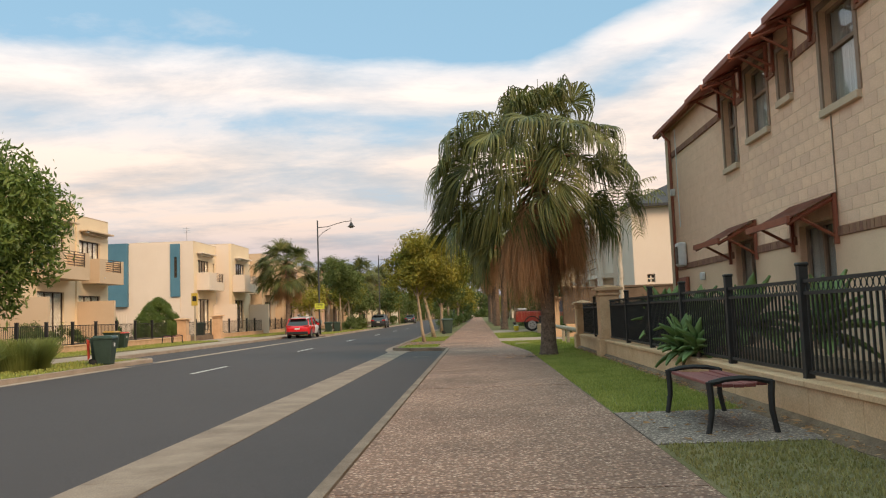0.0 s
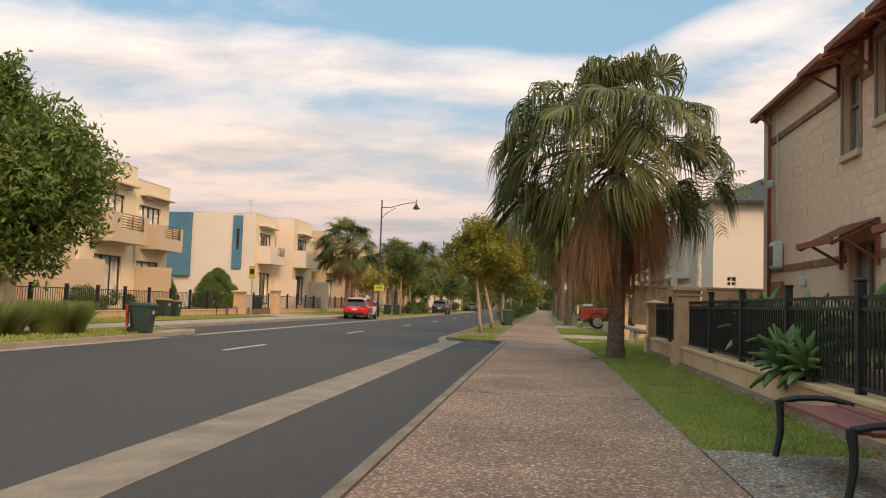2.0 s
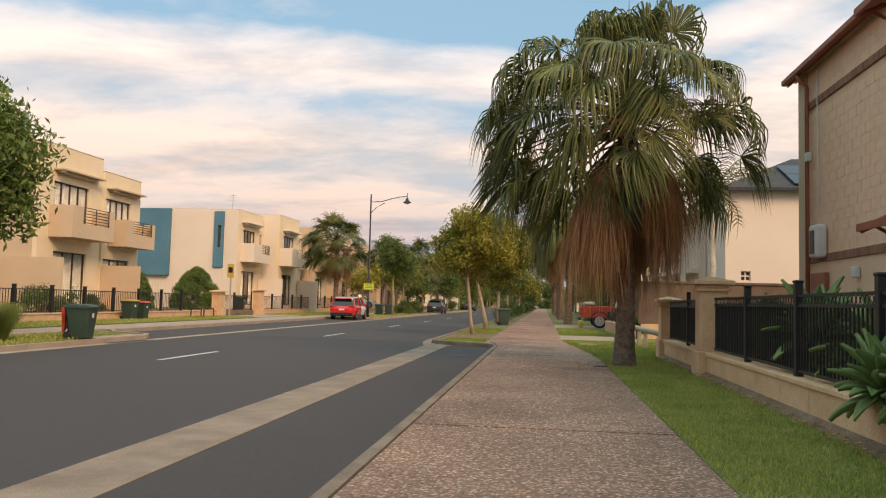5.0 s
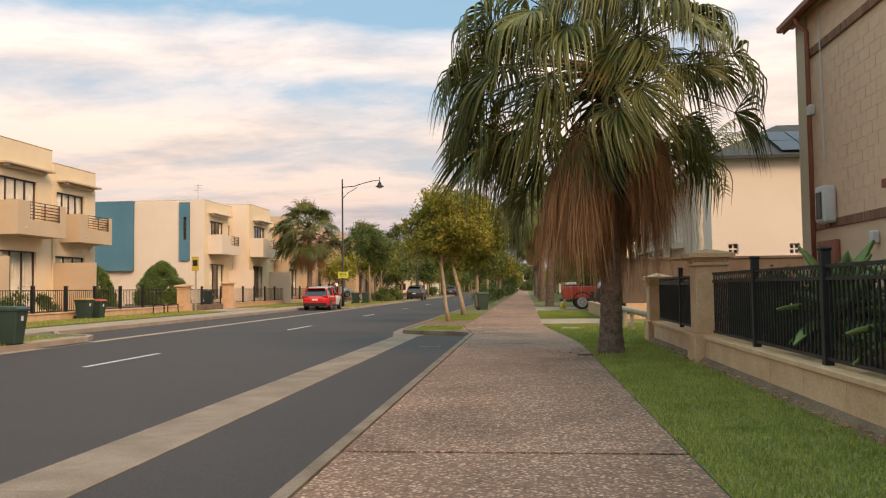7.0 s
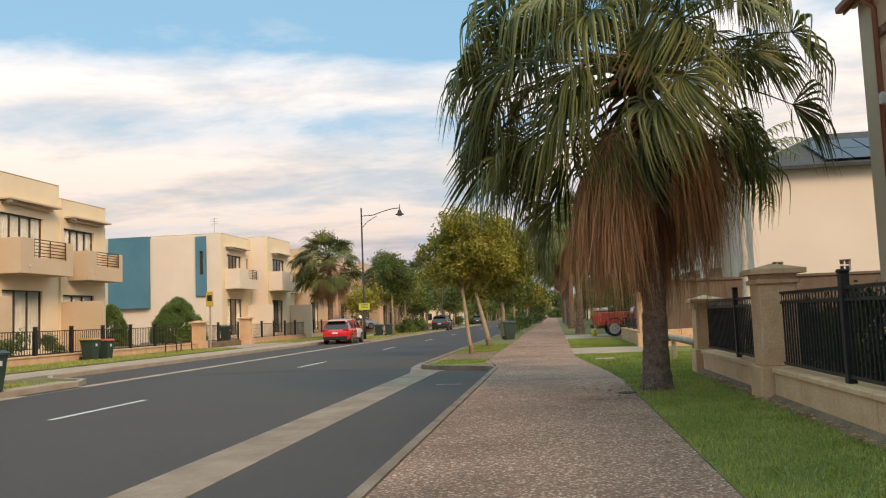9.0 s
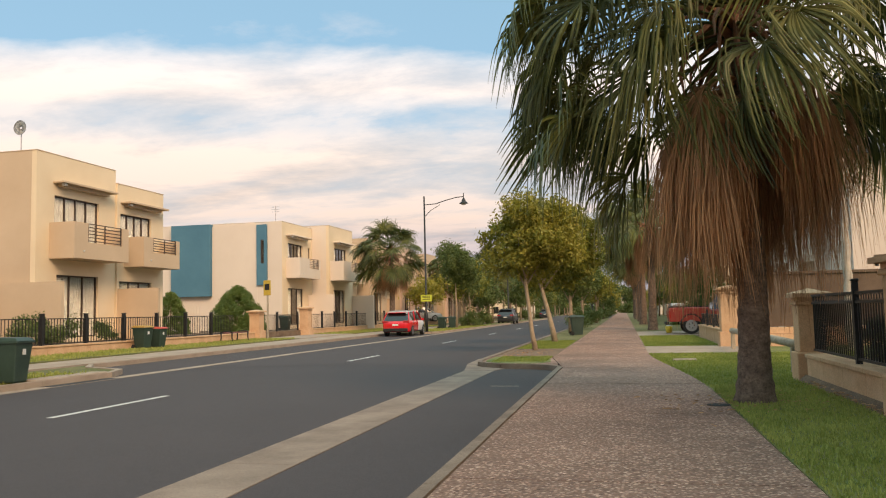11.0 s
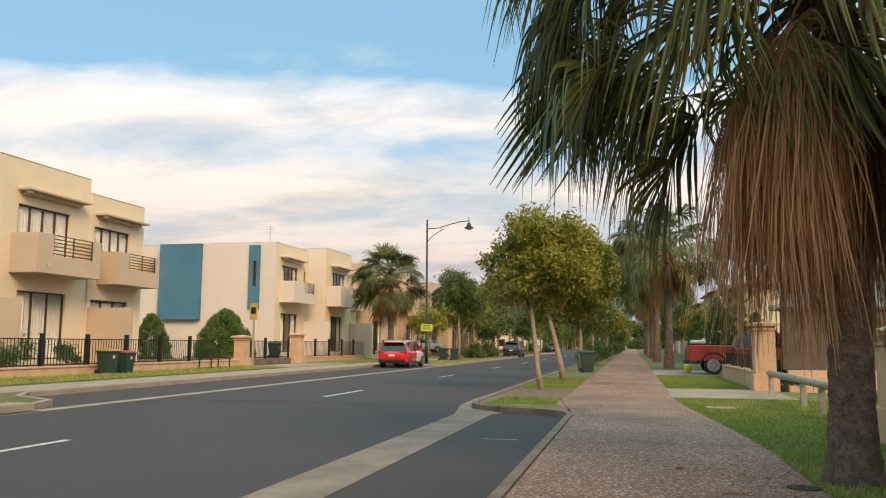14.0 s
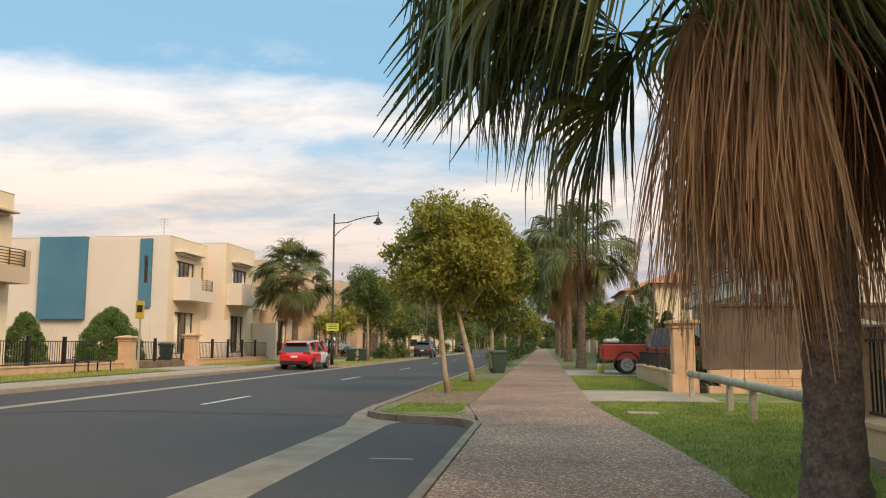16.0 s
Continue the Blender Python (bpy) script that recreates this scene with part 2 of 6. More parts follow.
curtain_cloth = material("white_curtain", (0.62, 0.58, 0.52), (0.75, 0.71, 0.65), 3.0, 0.95, 0.1, 60.0, stain=0.1)
glass = glass_material("window_glass", (0.75, 0.80, 0.80))
dark_glass = material("tinted_car_glass", (0.012, 0.014, 0.016), (0.02, 0.022, 0.024), 2.0, 0.06, 0.0, 60.0, coat=0.6)
bench_red = material("red_bench_slat", (0.20, 0.045, 0.042), (0.28, 0.075, 0.065), 3.0, 0.5, 0.15, 50.0, stain=0.2)
weathered = material("weathered_timber", (0.34, 0.29, 0.22), (0.46, 0.40, 0.31), 4.0, 0.9, 0.4, 40.0, stain=0.35)
bin_green = material("green_bin_plastic", (0.022, 0.045, 0.035), (0.032, 0.06, 0.046), 3.0, 0.5, 0.1, 50.0, stain=0.2)
bin_red = material("red_lid_plastic", (0.42, 0.05, 0.03), (0.50, 0.07, 0.04), 3.0, 0.5, 0.1, 50.0, stain=0.15)
bin_yellow = material("yellow_lid_plastic", (0.34, 0.19, 0.04), (0.42, 0.25, 0.05), 3.0, 0.5, 0.1, 50.0, stain=0.15)
car_red = material("red_car_paint", (0.62, 0.008, 0.012), (0.68, 0.012, 0.016), 1.0, 0.25, 0.0, 60.0, coat=1.0, stain=0.04)
ute_red = material("dark_red_car_paint", (0.32, 0.035, 0.022), (0.38, 0.05, 0.03), 1.0, 0.35, 0.0, 60.0, coat=0.6, stain=0.06)
car_white = material("white_car_paint", (0.72, 0.72, 0.72), (0.78, 0.78, 0.78), 1.0, 0.3, 0.0, 60.0, coat=0.8, stain=0.04)
car_dark = material("charcoal_car_paint", (0.018, 0.02, 0.024), (0.028, 0.03, 0.035), 1.0, 0.3, 0.0, 60.0, coat=0.8, stain=0.04)
rubber = material("black_rubber", (0.012, 0.012, 0.012), (0.022, 0.022, 0.022), 4.0, 0.85, 0.2, 60.0)
alloy = material("alloy_wheel", (0.42, 0.42, 0.43), (0.55, 0.55, 0.56), 4.0, 0.35, 0.0, 60.0, metal=0.9)
tail_red = material("tail_lamp_red", (0.35, 0.01, 0.01), (0.45, 0.02, 0.015), 4.0, 0.2, 0.0, 60.0, coat=0.8)
plate_white = material("number_plate", (0.65, 0.65, 0.62), (0.72, 0.72, 0.7), 4.0, 0.5, 0.0, 60.0)
sign_yellow = material("fluorescent_sign", (0.50, 0.52, 0.04), (0.58, 0.60, 0.06), 4.0, 0.5, 0.0, 60.0, stain=0.08)
stop_yellow = material("bus_stop_yellow", (0.44, 0.31, 0.04), (0.52, 0.38, 0.06), 4.0, 0.5, 0.0, 60.0, stain=0.12)
white_plastic = material("grey_white_plastic", (0.55, 0.55, 0.54), (0.66, 0.66, 0.64), 4.0, 0.5, 0.05, 60.0, stain=0.1)
palm_bark = material("palm_bark", (0.13, 0.088, 0.064), (0.26, 0.182, 0.135), 6.0, 1.0, 1.0, 24.0, stain=0.5, bump_dist=0.03)
white_bark = material("ringed_pale_bark", (0.42, 0.37, 0.31), (0.54, 0.48, 0.41), 5.0, 0.95, 0.5, 30.0, stain=0.3)
pale_bark = material("pale_bark", (0.30, 0.225, 0.15), (0.42, 0.33, 0.23), 5.0, 0.95, 0.6, 30.0, stain=0.35)
palm_green = leaf_material("palm_leaf", (0.030, 0.050, 0.015), (0.20, 0.21, 0.052), 0.5, 0.3)
palm_fading = leaf_material("fading_palm_leaf", (0.085, 0.098, 0.026), (0.28, 0.26, 0.075), 0.65, 0.3)
palm_dead = leaf_material("dead_palm_leaf", (0.27, 0.135, 0.066), (0.68, 0.405, 0.215), 0.85, 0.42)
stalk = material("palm_stalk", (0.21, 0.085, 0.045), (0.36, 0.165, 0.085), 4.0, 0.7, 0.3, 40.0, stain=0.3)
leaf_olive = leaf_material("olive_tree_leaf", (0.10, 0.13, 0.014), (0.35, 0.30, 0.04), 0.55, 0.3)
leaf_green = leaf_material("tree_leaf", (0.058, 0.115, 0.02), (0.20, 0.265, 0.06), 0.5, 0.28)
leaf_dark = leaf_material("hedge_leaf", (0.035, 0.085, 0.012), (0.12, 0.185, 0.035), 0.55, 0.2)
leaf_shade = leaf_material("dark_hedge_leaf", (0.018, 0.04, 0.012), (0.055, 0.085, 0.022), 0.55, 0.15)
leaf_far = leaf_material("street_tree_leaf", (0.045, 0.085, 0.018), (0.15, 0.19, 0.045), 0.6, 0.25)
leaf_grey = leaf_material("long_grass_leaf", (0.10, 0.15, 0.03), (0.24, 0.28, 0.08), 0.6, 0.3)
agave_leaf = leaf_material("agave_leaf", (0.085, 0.16, 0.05), (0.22, 0.315, 0.10), 0.55, 0.15)
petal_yellow = material("yellow_plastic", (0.70, 0.50, 0.03), (0.78, 0.58, 0.05), 4.0, 0.5, 0.0, 60.0)


# ---- building helpers ----
def box(bm, x0, y0, z0, x1, y1, z1):
    v = [bm.verts.new((x, y, z)) for z in (z0, z1) for y in (y0, y1) for x in (x0, x1)]
    for f in ((0, 2, 3, 1), (4, 5, 7, 6), (0, 1, 5, 4), (2, 6, 7, 3), (0, 4, 6, 2), (1, 3, 7, 5)):
        bm.faces.new([v[k] for k in f])
    return bm


def bevel(bm, width, segments=1):
    bmesh.ops.bevel(bm, geom=bm.edges[:], offset=width, segments=segments, affect="EDGES", profile=0.6)
    return bm


def solid(x0, y0, z0, x1, y1, z1, soft=0.0, segments=1):
    bm = box(bmesh.new(), x0, y0, z0, x1, y1, z1)
    return bevel(bm, soft, segments) if soft else bm


def tube(bm, pts, radii, n=8, cap=True):
    pts = [Vector(p) for p in pts]
    rings, side = [], None
    for k, p in enumerate(pts):
        d = (pts[min(k + 1, len(pts) - 1)] - pts[max(k - 1, 0)]).normalized()
        if side is None:
            side = d.cross(Vector((0, 0, 1)) if abs(d.z) < 0.95 else Vector((1, 0, 0)))
        side = (side - d * side.dot(d)).normalized()
        other = d.cross(side)
        r = radii[k] if isinstance(radii, (list, tuple)) else radii
        rings.append([bm.verts.new(p + (side * math.cos(a) + other * math.sin(a)) * r) for a in (2 * math.pi * j / n for j in range(n))])
    for a, b in zip(rings, rings[1:]):
        for j in range(n):
            bm.faces.new((a[j], a[(j + 1) % n], b[(j + 1) % n], b[j]))
    if cap:
        bm.faces.new(rings[0])
        bm.faces.new(rings[-1][::-1])
    return bm


def prism(bm, outline, z0, z1):
    """An upright slab over an outline of (x, y) corners."""
    lo, hi = [bm.verts.new((x, y, z0)) for x, y in outline], [bm.verts.new((x, y, z1)) for x, y in outline]
    n = len(outline)
    for k in range(n):
        bm.faces.new((lo[k], lo[(k + 1) % n], hi[(k + 1) % n], hi[k]))
    bm.faces.new(hi)
    bm.faces.new(lo[::-1])
    bmesh.ops.recalc_face_normals(bm, faces=bm.faces[:])
    return bm


def mesh_of(name, bm, mat, smooth=False):
    me = bpy.data.meshes.new(name)
    bmesh.ops.recalc_face_normals(bm, faces=bm.faces[:])
    bm.to_mesh(me)
    bm.free()
    me.materials.append(mat)
    if smooth:
        me.polygons.foreach_set("use_smooth", [True] * len(me.polygons))
    return me


def part(name, bm, mat, parent, label="", smooth=False):
    """Links a bmesh (or a ready mesh) as one mesh object under a thing or a part."""
    ob = new(name, bm if isinstance(bm, bpy.types.Mesh) else mesh_of(name, bm, mat, smooth))
    ob.parent = parent
    if label:
        tagged(ob, label)
    return ob


def thing(name, label, category, at=(0, 0, 0), turn=0, group="", kind=""):
    ob = new(name)
    ob.empty_display_size = 0.2
    ob.matrix_basis = pose(*at, 0, 0, turn)
    return tagged(ob, label, category, group, kind)


def setting(name, bm, mat, label, category, smooth=False):
    return tagged(new(name, mesh_of(name, bm, mat, smooth)), label, category, kind="structure")


def holed(bm, place, u0, u1, v0, v1, holes, d0, d1):
    """A wall panel from u0..u1 by v0..v1, from depth d0 to d1, with holes (u0, u1, v0, v1) through it; place maps (u, d, v) to x, y, z."""
    us = sorted({u0, u1, *[h[k] for h in holes for k in (0, 1)]})
    vs = sorted({v0, v1, *[h[k] for h in holes for k in (2, 3)]})
    us, vs = [u for u in us if u0 <= u <= u1], [v for v in vs if v0 <= v <= v1]
    full = {}
    for i in range(len(us) - 1):
        for j in range(len(vs) - 1):
            cu, cv = (us[i] + us[i + 1]) / 2, (vs[j] + vs[j + 1]) / 2
            full[i, j] = not any(h[0] < cu < h[1] and h[2] < cv < h[3] for h in holes)

    def quad(*corners):
        bm.faces.new([bm.verts.new(place(*c)) for c in corners])
    for (i, j), there in full.items():
        if not there:
            continue
        a, b, c, d = us[i], us[i + 1], vs[j], vs[j + 1]
        for dd in (d0, d1):
            quad((a, dd, c), (b, dd, c), (b, dd, d), (a, dd, d))
        for di, dj, e in ((-1, 0, ((a, c), (a, d))), (1, 0, ((b, c), (b, d))), (0, -1, ((a, c), (b, c))), (0, 1, ((a, d), (b, d)))):
            if not full.get((i + di, j + dj), False):
                (p, q), (r, s) = e
                quad((p, d0, q), (r, d0, s), (r, d1, s), (p, d1, q))
    bmesh.ops.remove_doubles(bm, verts=bm.verts[:], dist=1e-4)
    return bm


def scatter_mesh(name, verts, faces, mat):
    me = bpy.data.meshes.new(name)
    me.from_pydata(verts.tolist() if hasattr(verts, "tolist") else verts, [], faces.tolist() if hasattr(faces, "tolist") else faces)
    me.materials.append(mat)
    me.update()
    return me


def leaf_cloud(name, seed, blobs, count, size, mat, droop=0.3, shell=0.55, long=2.2, sprays=14):
    """Leaves on the outer layers of several overlapping lumps; each leaf two folded triangles pairs."""
    rng = np.random.default_rng(seed)
    blobs = np.array(blobs, float)
    weight = blobs[:, 3] ** 2
    pick = rng.choice(len(blobs), count, p=weight / weight.sum())
    d = rng.normal(size=(count, 3))
    d /= np.linalg.norm(d, axis=1)[:, None]
    r = blobs[pick, 3] * (shell + (1 - shell) * rng.random(count) ** 0.7) * (0.9 + 0.22 * rng.random(count))
    # twigs gather the leaves in small sprays
    c = blobs[pick, :3] + d * r[:, None] * np.array([1, 1, 0.85])
    if sprays:
        groups = max(count // sprays, 1)
        centre = c[rng.integers(0, count, groups)]
        c = centre[rng.integers(0, groups, count)] + rng.normal(size=(count, 3)) * size * 1.7
    a = rng.normal(size=(count, 3)) + d * 0.6
    a[:, 2] -= droop
    a /= np.linalg.norm(a, axis=1)[:, None]
    b = np.cross(a, rng.normal(size=(count, 3)))
    b /= np.linalg.norm(b, axis=1)[:, None]
    n = np.cross(a, b)
    s = size * (0.6 + 0.8 * rng.random(count))[:, None]
    tip, root, mid = c + a * s * long / 2, c - a * s * long / 2, c - n * s * 0.12
    v = np.concatenate([root, mid + b * s * 0.42, tip, mid - b * s * 0.42])
    k = np.arange(count)
    f = np.concatenate([np.stack([k, k + count, k + 2 * count], 1), np.stack([k, k + 2 * count, k + 3 * count], 1)])
    return scatter_mesh(name, v, f, mat)


def grass_mesh(name, seed, areas, per_m2, tall, mat, width=0.007):
    """Short bent blades over rectangles (x0, y0, x1, y1, z)."""
    rng = np.random.default_rng(seed)
    roots = []
    for x0, y0, x1, y1, z in areas:
        n = int((x1 - x0) * (y1 - y0) * per_m2)
        roots.append(np.stack([rng.uniform(x0, x1, n), rng.uniform(y0, y1, n), np.full(n, z)], 1))
    p = np.concatenate(roots)
    n = len(p)
    h = tall * (0.4 + rng.random(n) ** 1.5)
    ang, lean = rng.random(n) * 6.283, rng.random(n) * 0.8
    side = np.stack([np.cos(ang), np.sin(ang), np.zeros(n)], 1)
    fwd = np.stack([-np.sin(ang), np.cos(ang), np.zeros(n)], 1)
    mid = p + fwd * (lean * h * 0.25)[:, None] + np.stack([np.zeros(n), np.zeros(n), h * 0.6], 1)
    tip = p + fwd * (lean * h * 0.8)[:, None] + np.stack([np.zeros(n), np.zeros(n), h], 1)
    w = width * (0.6 + 0.8 * rng.random(n))[:, None]
    v = np.concatenate([p - side * w, p + side * w, mid + side * w * 0.7, mid - side * w * 0.7, tip])
    k = np.arange(n)
    faces = np.stack([k, k + n, k + 2 * n, k + 3 * n], 1).tolist() + np.stack([k + 3 * n, k + 2 * n, k + 4 * n], 1).tolist()
    return scatter_mesh(name, v, faces, mat)


# ---- ground, road and pavements ----
def path_left(y):
    return -1.17 if y < 30.5 else -1.17 - 0.58 * min(1, (y - 30.5) / 4.0)


def path_right(y):
    s = min(max((y - 25.0) / 11.3, 0), 1)
    return 1.60 - 0.68 * s * s * (3 - 2 * s)


ground = setting("ground", solid(-900, -900, -0.6, 900, 1500, -0.30), far_turf, "dull green ground reaching to the horizon", "ground")
road = setting("road", solid(-15.5, -25, -0.34, -1.2, 420, -0.12), asphalt, "dark grey asphalt road with parking bays", "road")
pavement = thing("pavement_near", "brown exposed aggregate footpath with straight joints", "footpath", kind="structure")
JOINTS = [14.07 + 4.1 * k for k in range(-6, 12)]
for a, b in zip(JOINTS, JOINTS[1:]):
    lo, hi = [0.035 if abs(e - 14.07) < 0.1 else 0.012 for e in (a, b)]
    ys = [a + lo + (b - a - lo - hi) * k / 4 for k in range(5)]
    part("slab", prism(bmesh.new(), [(path_left(y) + 0.022, y) for y in ys] + [(path_right(y), y) for y in ys[::-1]], -0.34, 0.0), pebble, pavement)
part("slab", prism(bmesh.new(), [(-1.75, JOINTS[-1] + 0.01), (-1.75, 300), (0.92, 300), (0.92, JOINTS[-1] + 0.01)], -0.34, 0.0), pebble, pavement)
part("joint_bed", solid(-1.15, -14, -0.32, 1.585, 24, -0.03), rubber, pavement)
part("joint_bed", solid(-1.15, 24.01, -0.32, 0.9, 300, -0.03), rubber, pavement)


def ribbon(name, label, pts, width, z0, z1, mat, step, gap=0.006, category="kerb"):
    """A run of kerb or gutter stones along a line of (x, y) points."""
    run = thing(name, label, category, kind="structure")
    pts = [Vector((*p, 0)) for p in pts]
    for a, b in zip(pts, pts[1:]):
        d = b - a
        n = max(1, round(d.length / step))
        side = Vector((d.y, -d.x, 0)).normalized() * width / 2
        g = d.normalized() * gap / 2
        for k in range(n):
            p, q = a + d * k / n + g, a + d * (k + 1) / n - g
            bm = prism(bmesh.new(), [(v.x, v.y) for v in (p - side, q - side, q + side, p + side)], z0, z1)
            part("kerbstone", bm, mat, run)
    return run


def arc(cx, cy, r, a0, a1, n=6):
    return [(cx + r * math.cos(radians(a0 + (a1 - a0) * k / n)), cy + r * math.sin(radians(a0 + (a1 - a0) * k / n))) for k in range(n + 1)]


ribbon("kerb_near", "worn brown concrete kerb along the footpath and round the parking bay's end",
       [(-1.228, -14), (-1.228, 30.2)] + arc(-2.34, 30.6, 1.112, 0, 72, 7) + [(-2.8, 32.0), (-3.2, 32.35), (-3.5, 32.8), (-3.6, 33.5), (-3.6, 130)], 0.115, -0.33, 0.006, kerb_stone, 2.4)
ribbon("gutter_near", "pale concrete spoon drain between lane and parking bay", [(-3.24, -14), (-3.24, 31.2)], 0.74, -0.33, -0.112, concrete, 3.0, category="gutter")
setting("gutter_apron", prism(bmesh.new(), [(-3.61, 31.21), (-2.87, 31.21), (-2.72, 31.88), (-3.0, 32.08), (-3.4, 32.5), (-3.62, 33.0), (-3.69, 33.6), (-3.69, 36), (-4.1, 36), (-4.0, 33.6)], -0.33, -0.110), concrete, "worn concrete gutter apron at the bay's end", "gutter")
ribbon("gutter_far_end", "thin concrete gutter along the verge", [(-3.88, 36.0), (-3.88, 130)], 0.36, -0.33, -0.112, concrete, 3.0, category="gutter")

# lawn and verge beds along the near side
lawn_near = setting("lawn_near", prism(bmesh.new(), [(1.62, -14), (3.335, -14), (3.335, 7.70), (1.62, 7.70)], -0.34, -0.012), dry_turf, "patchy dry lawn before the bench", "lawn")
bed = setting("bench_slab", solid(1.625, 7.71, -0.34, 3.335, 10.08, -0.004), grey_gravel, "grey exposed gravel slab under the bench", "slab")
bm = bmesh.new()
rows = []
for k in range(84):
    y = -14 + 0.5 * k
    x = 3.21 + 0.06 * noise.noise((0, y * 0.9, 0)) + 0.05 * noise.noise((5, y * 3.1, 0))
    rows.append([bm.verts.new(p) for p in ((x, y, -0.02), (x, y, -0.006), ((x + 3.34) / 2, y, 0.055 + 0.02 * noise.noise((2, y * 2, 0))), (3.338, y, 0.10), (3.338, y, -0.02))])
for a, b in zip(rows, rows[1:]):
    for j in range(5):
        bm.faces.new((a[j], a[(j + 1) % 5], b[(j + 1) % 5], b[j]))
setting("wall_foot_bed", bm, soil, "strip of bare brown soil banked against the wall", "soil")
ys = [10.09 + (36.3 - 10.09) * k / 14 for k in range(15)]
lawn_mid = setting("lawn_middle", prism(bmesh.new(), [(path_right(y) + 0.02, y) for y in ys] + [(3.9, 36.3), (3.9, 27.61), (3.335, 27.6), (3.335, 10.09)], -0.34, -0.010), turf, "mown green lawn beside the footpath", "lawn")
setting("lawn_side", solid(3.905, 27.62, -0.34, 9.0, 39.8, -0.014), turf, "green lawn behind the log rail", "lawn")
setting("driveway_near", solid(0.925, 36.31, -0.34, 3.9, 40.6, -0.006), pale_concrete, "pale concrete driveway crossing", "driveway")
setting("lawn_far", solid(0.925, 40.61, -0.34, 3.5, 51.6, -0.010), turf, "green lawn panel beyond the driveway", "lawn")
setting("driveway_far", solid(0.925, 51.61, -0.34, 12.0, 59.0, -0.006), pale_concrete, "pale concrete driveway with a parked utility", "driveway")
setting("verge_right", solid(0.925, 59.01, -0.34, 12.0, 300, -0.012), far_turf, "dry verge under the row of palms", "verge")
setting("island_nose", prism(bmesh.new(), [(-3.52, 33.6), (-3.43, 32.9), (-3.15, 32.45), (-2.75, 32.1), (-1.98, 31.74), (-1.45, 31.35), (-1.30, 31.1), (-1.42, 32.4), (-1.62, 33.7), (-1.75, 34.6), (-3.52, 35.2)], -0.34, -0.012), pebble, "exposed aggregate paving round the island's nose", "footpath")
setting("island_lawn", prism(bmesh.new(), [(-3.45, 33.6), (-3.36, 33.0), (-3.1, 32.58), (-2.75, 32.3), (-2.2, 32.1), (-1.85, 32.2), (-1.62, 32.7), (-1.72, 33.7), (-1.84, 34.9), (-3.45, 35.15)], -0.34, -0.004), turf, "small green grass patch at the island's nose", "lawn")
setting("island_bed", solid(-3.52, 35.21, -0.34, -1.76, 39.9, -0.016), soil, "mulched soil bed round the tree trunks", "soil")
setting("island_grass", solid(-3.52, 39.91, -0.34, -1.76, 47.5, -0.012), turf, "thin grass on the kerb island", "lawn")
setting("island_rest", solid(-3.52, 47.51, -0.34, -1.76, 130, -0.014), far_turf, "dry grass verge beside the footpath", "verge")

# far side of the road
ribbon("kerb_far", "concrete kerb along the far verge and parking bay",
       [(-12.38, -14), (-12.38, 29.6), (-12.9, 30.8), (-14.6, 31.8), (-15.4, 33.0), (-15.4, 63.8), (-14.6, 65.0), (-12.9, 66.0), (-12.38, 67.2), (-12.38, 150)], 0.16, -0.33, 0.02, pale_concrete, 2.4)
ribbon("gutter_far", "pale concrete edge strip along the far parking bay", [(-12.15, -14), (-12.15, 150)], 0.36, -0.33, -0.112, pale_concrete, 3.0, category="gutter")
setting("verge_far_front", prism(bmesh.new(), [(-12.47, -14), (-12.47, 29.6), (-12.97, 30.72), (-14.65, 31.72), (-15.3, 32.6), (-15.3, -14)], -0.34, 0.0), far_turf, "dry grass verge on the far kerb island", "verge")
setting("footpath_far", solid(-17.6, -14, -0.34, -15.48, 150, 0.03), pale_concrete, "pale concrete footpath on the far side", "footpath")
setting("verge_far_island", prism(bmesh.new(), [(-12.47, 150), (-12.47, 67.2), (-12.97, 66.1), (-14.65, 65.1), (-15.3, 64.1), (-15.3, 150)], -0.34, 0.0), far_turf, "grass verge on the second kerb island", "verge")
setting("verge_far_back", solid(-20.44, -14, -0.34, -17.61, 54.0, 0.07), far_turf, "grass strip before the low fence", "verge")
setting("driveway_far_side", solid(-20.44, 54.01, -0.34, -17.61, 63.0, 0.065), pale_concrete, "concrete crossing before the townhouse gate", "driveway")
setting("verge_far_rest", solid(-20.44, 63.01, -0.34, -17.61, 150, 0.07), far_turf, "grass strip before the townhouse fence", "verge")
setting("yard_far", solid(-60, -14, -0.34, -20.75, 180, 0.40), soil, "bare front yards of the townhouses", "yard")
setting("yard_near", solid(3.66, -14, -0.34, 40, 27.4, 0.36), soil, "raised garden bed behind the steel fence", "yard")
setting("yard_back", solid(4.6, 40.3, -0.34, 60, 51.5, 0.02), soil, "yard behind the brown wall", "yard")

# centre line
for y in [-4.2 + 13.25 * k for k in range(0, 14)]:
    tagged(new("lane_mark", mesh_of("lane_mark", solid(-8.22, y, -0.125, -8.10, y + 3.15, -0.117), paint_line)), "worn white centre line dash on the asphalt", "lane marking", "centre line dashes", "structure")
setting("bay_mark", solid(-2.3, 27.2, -0.125, -1.75, 27.26, -0.117), pale_concrete, "worn white parking bay mark", "lane marking")

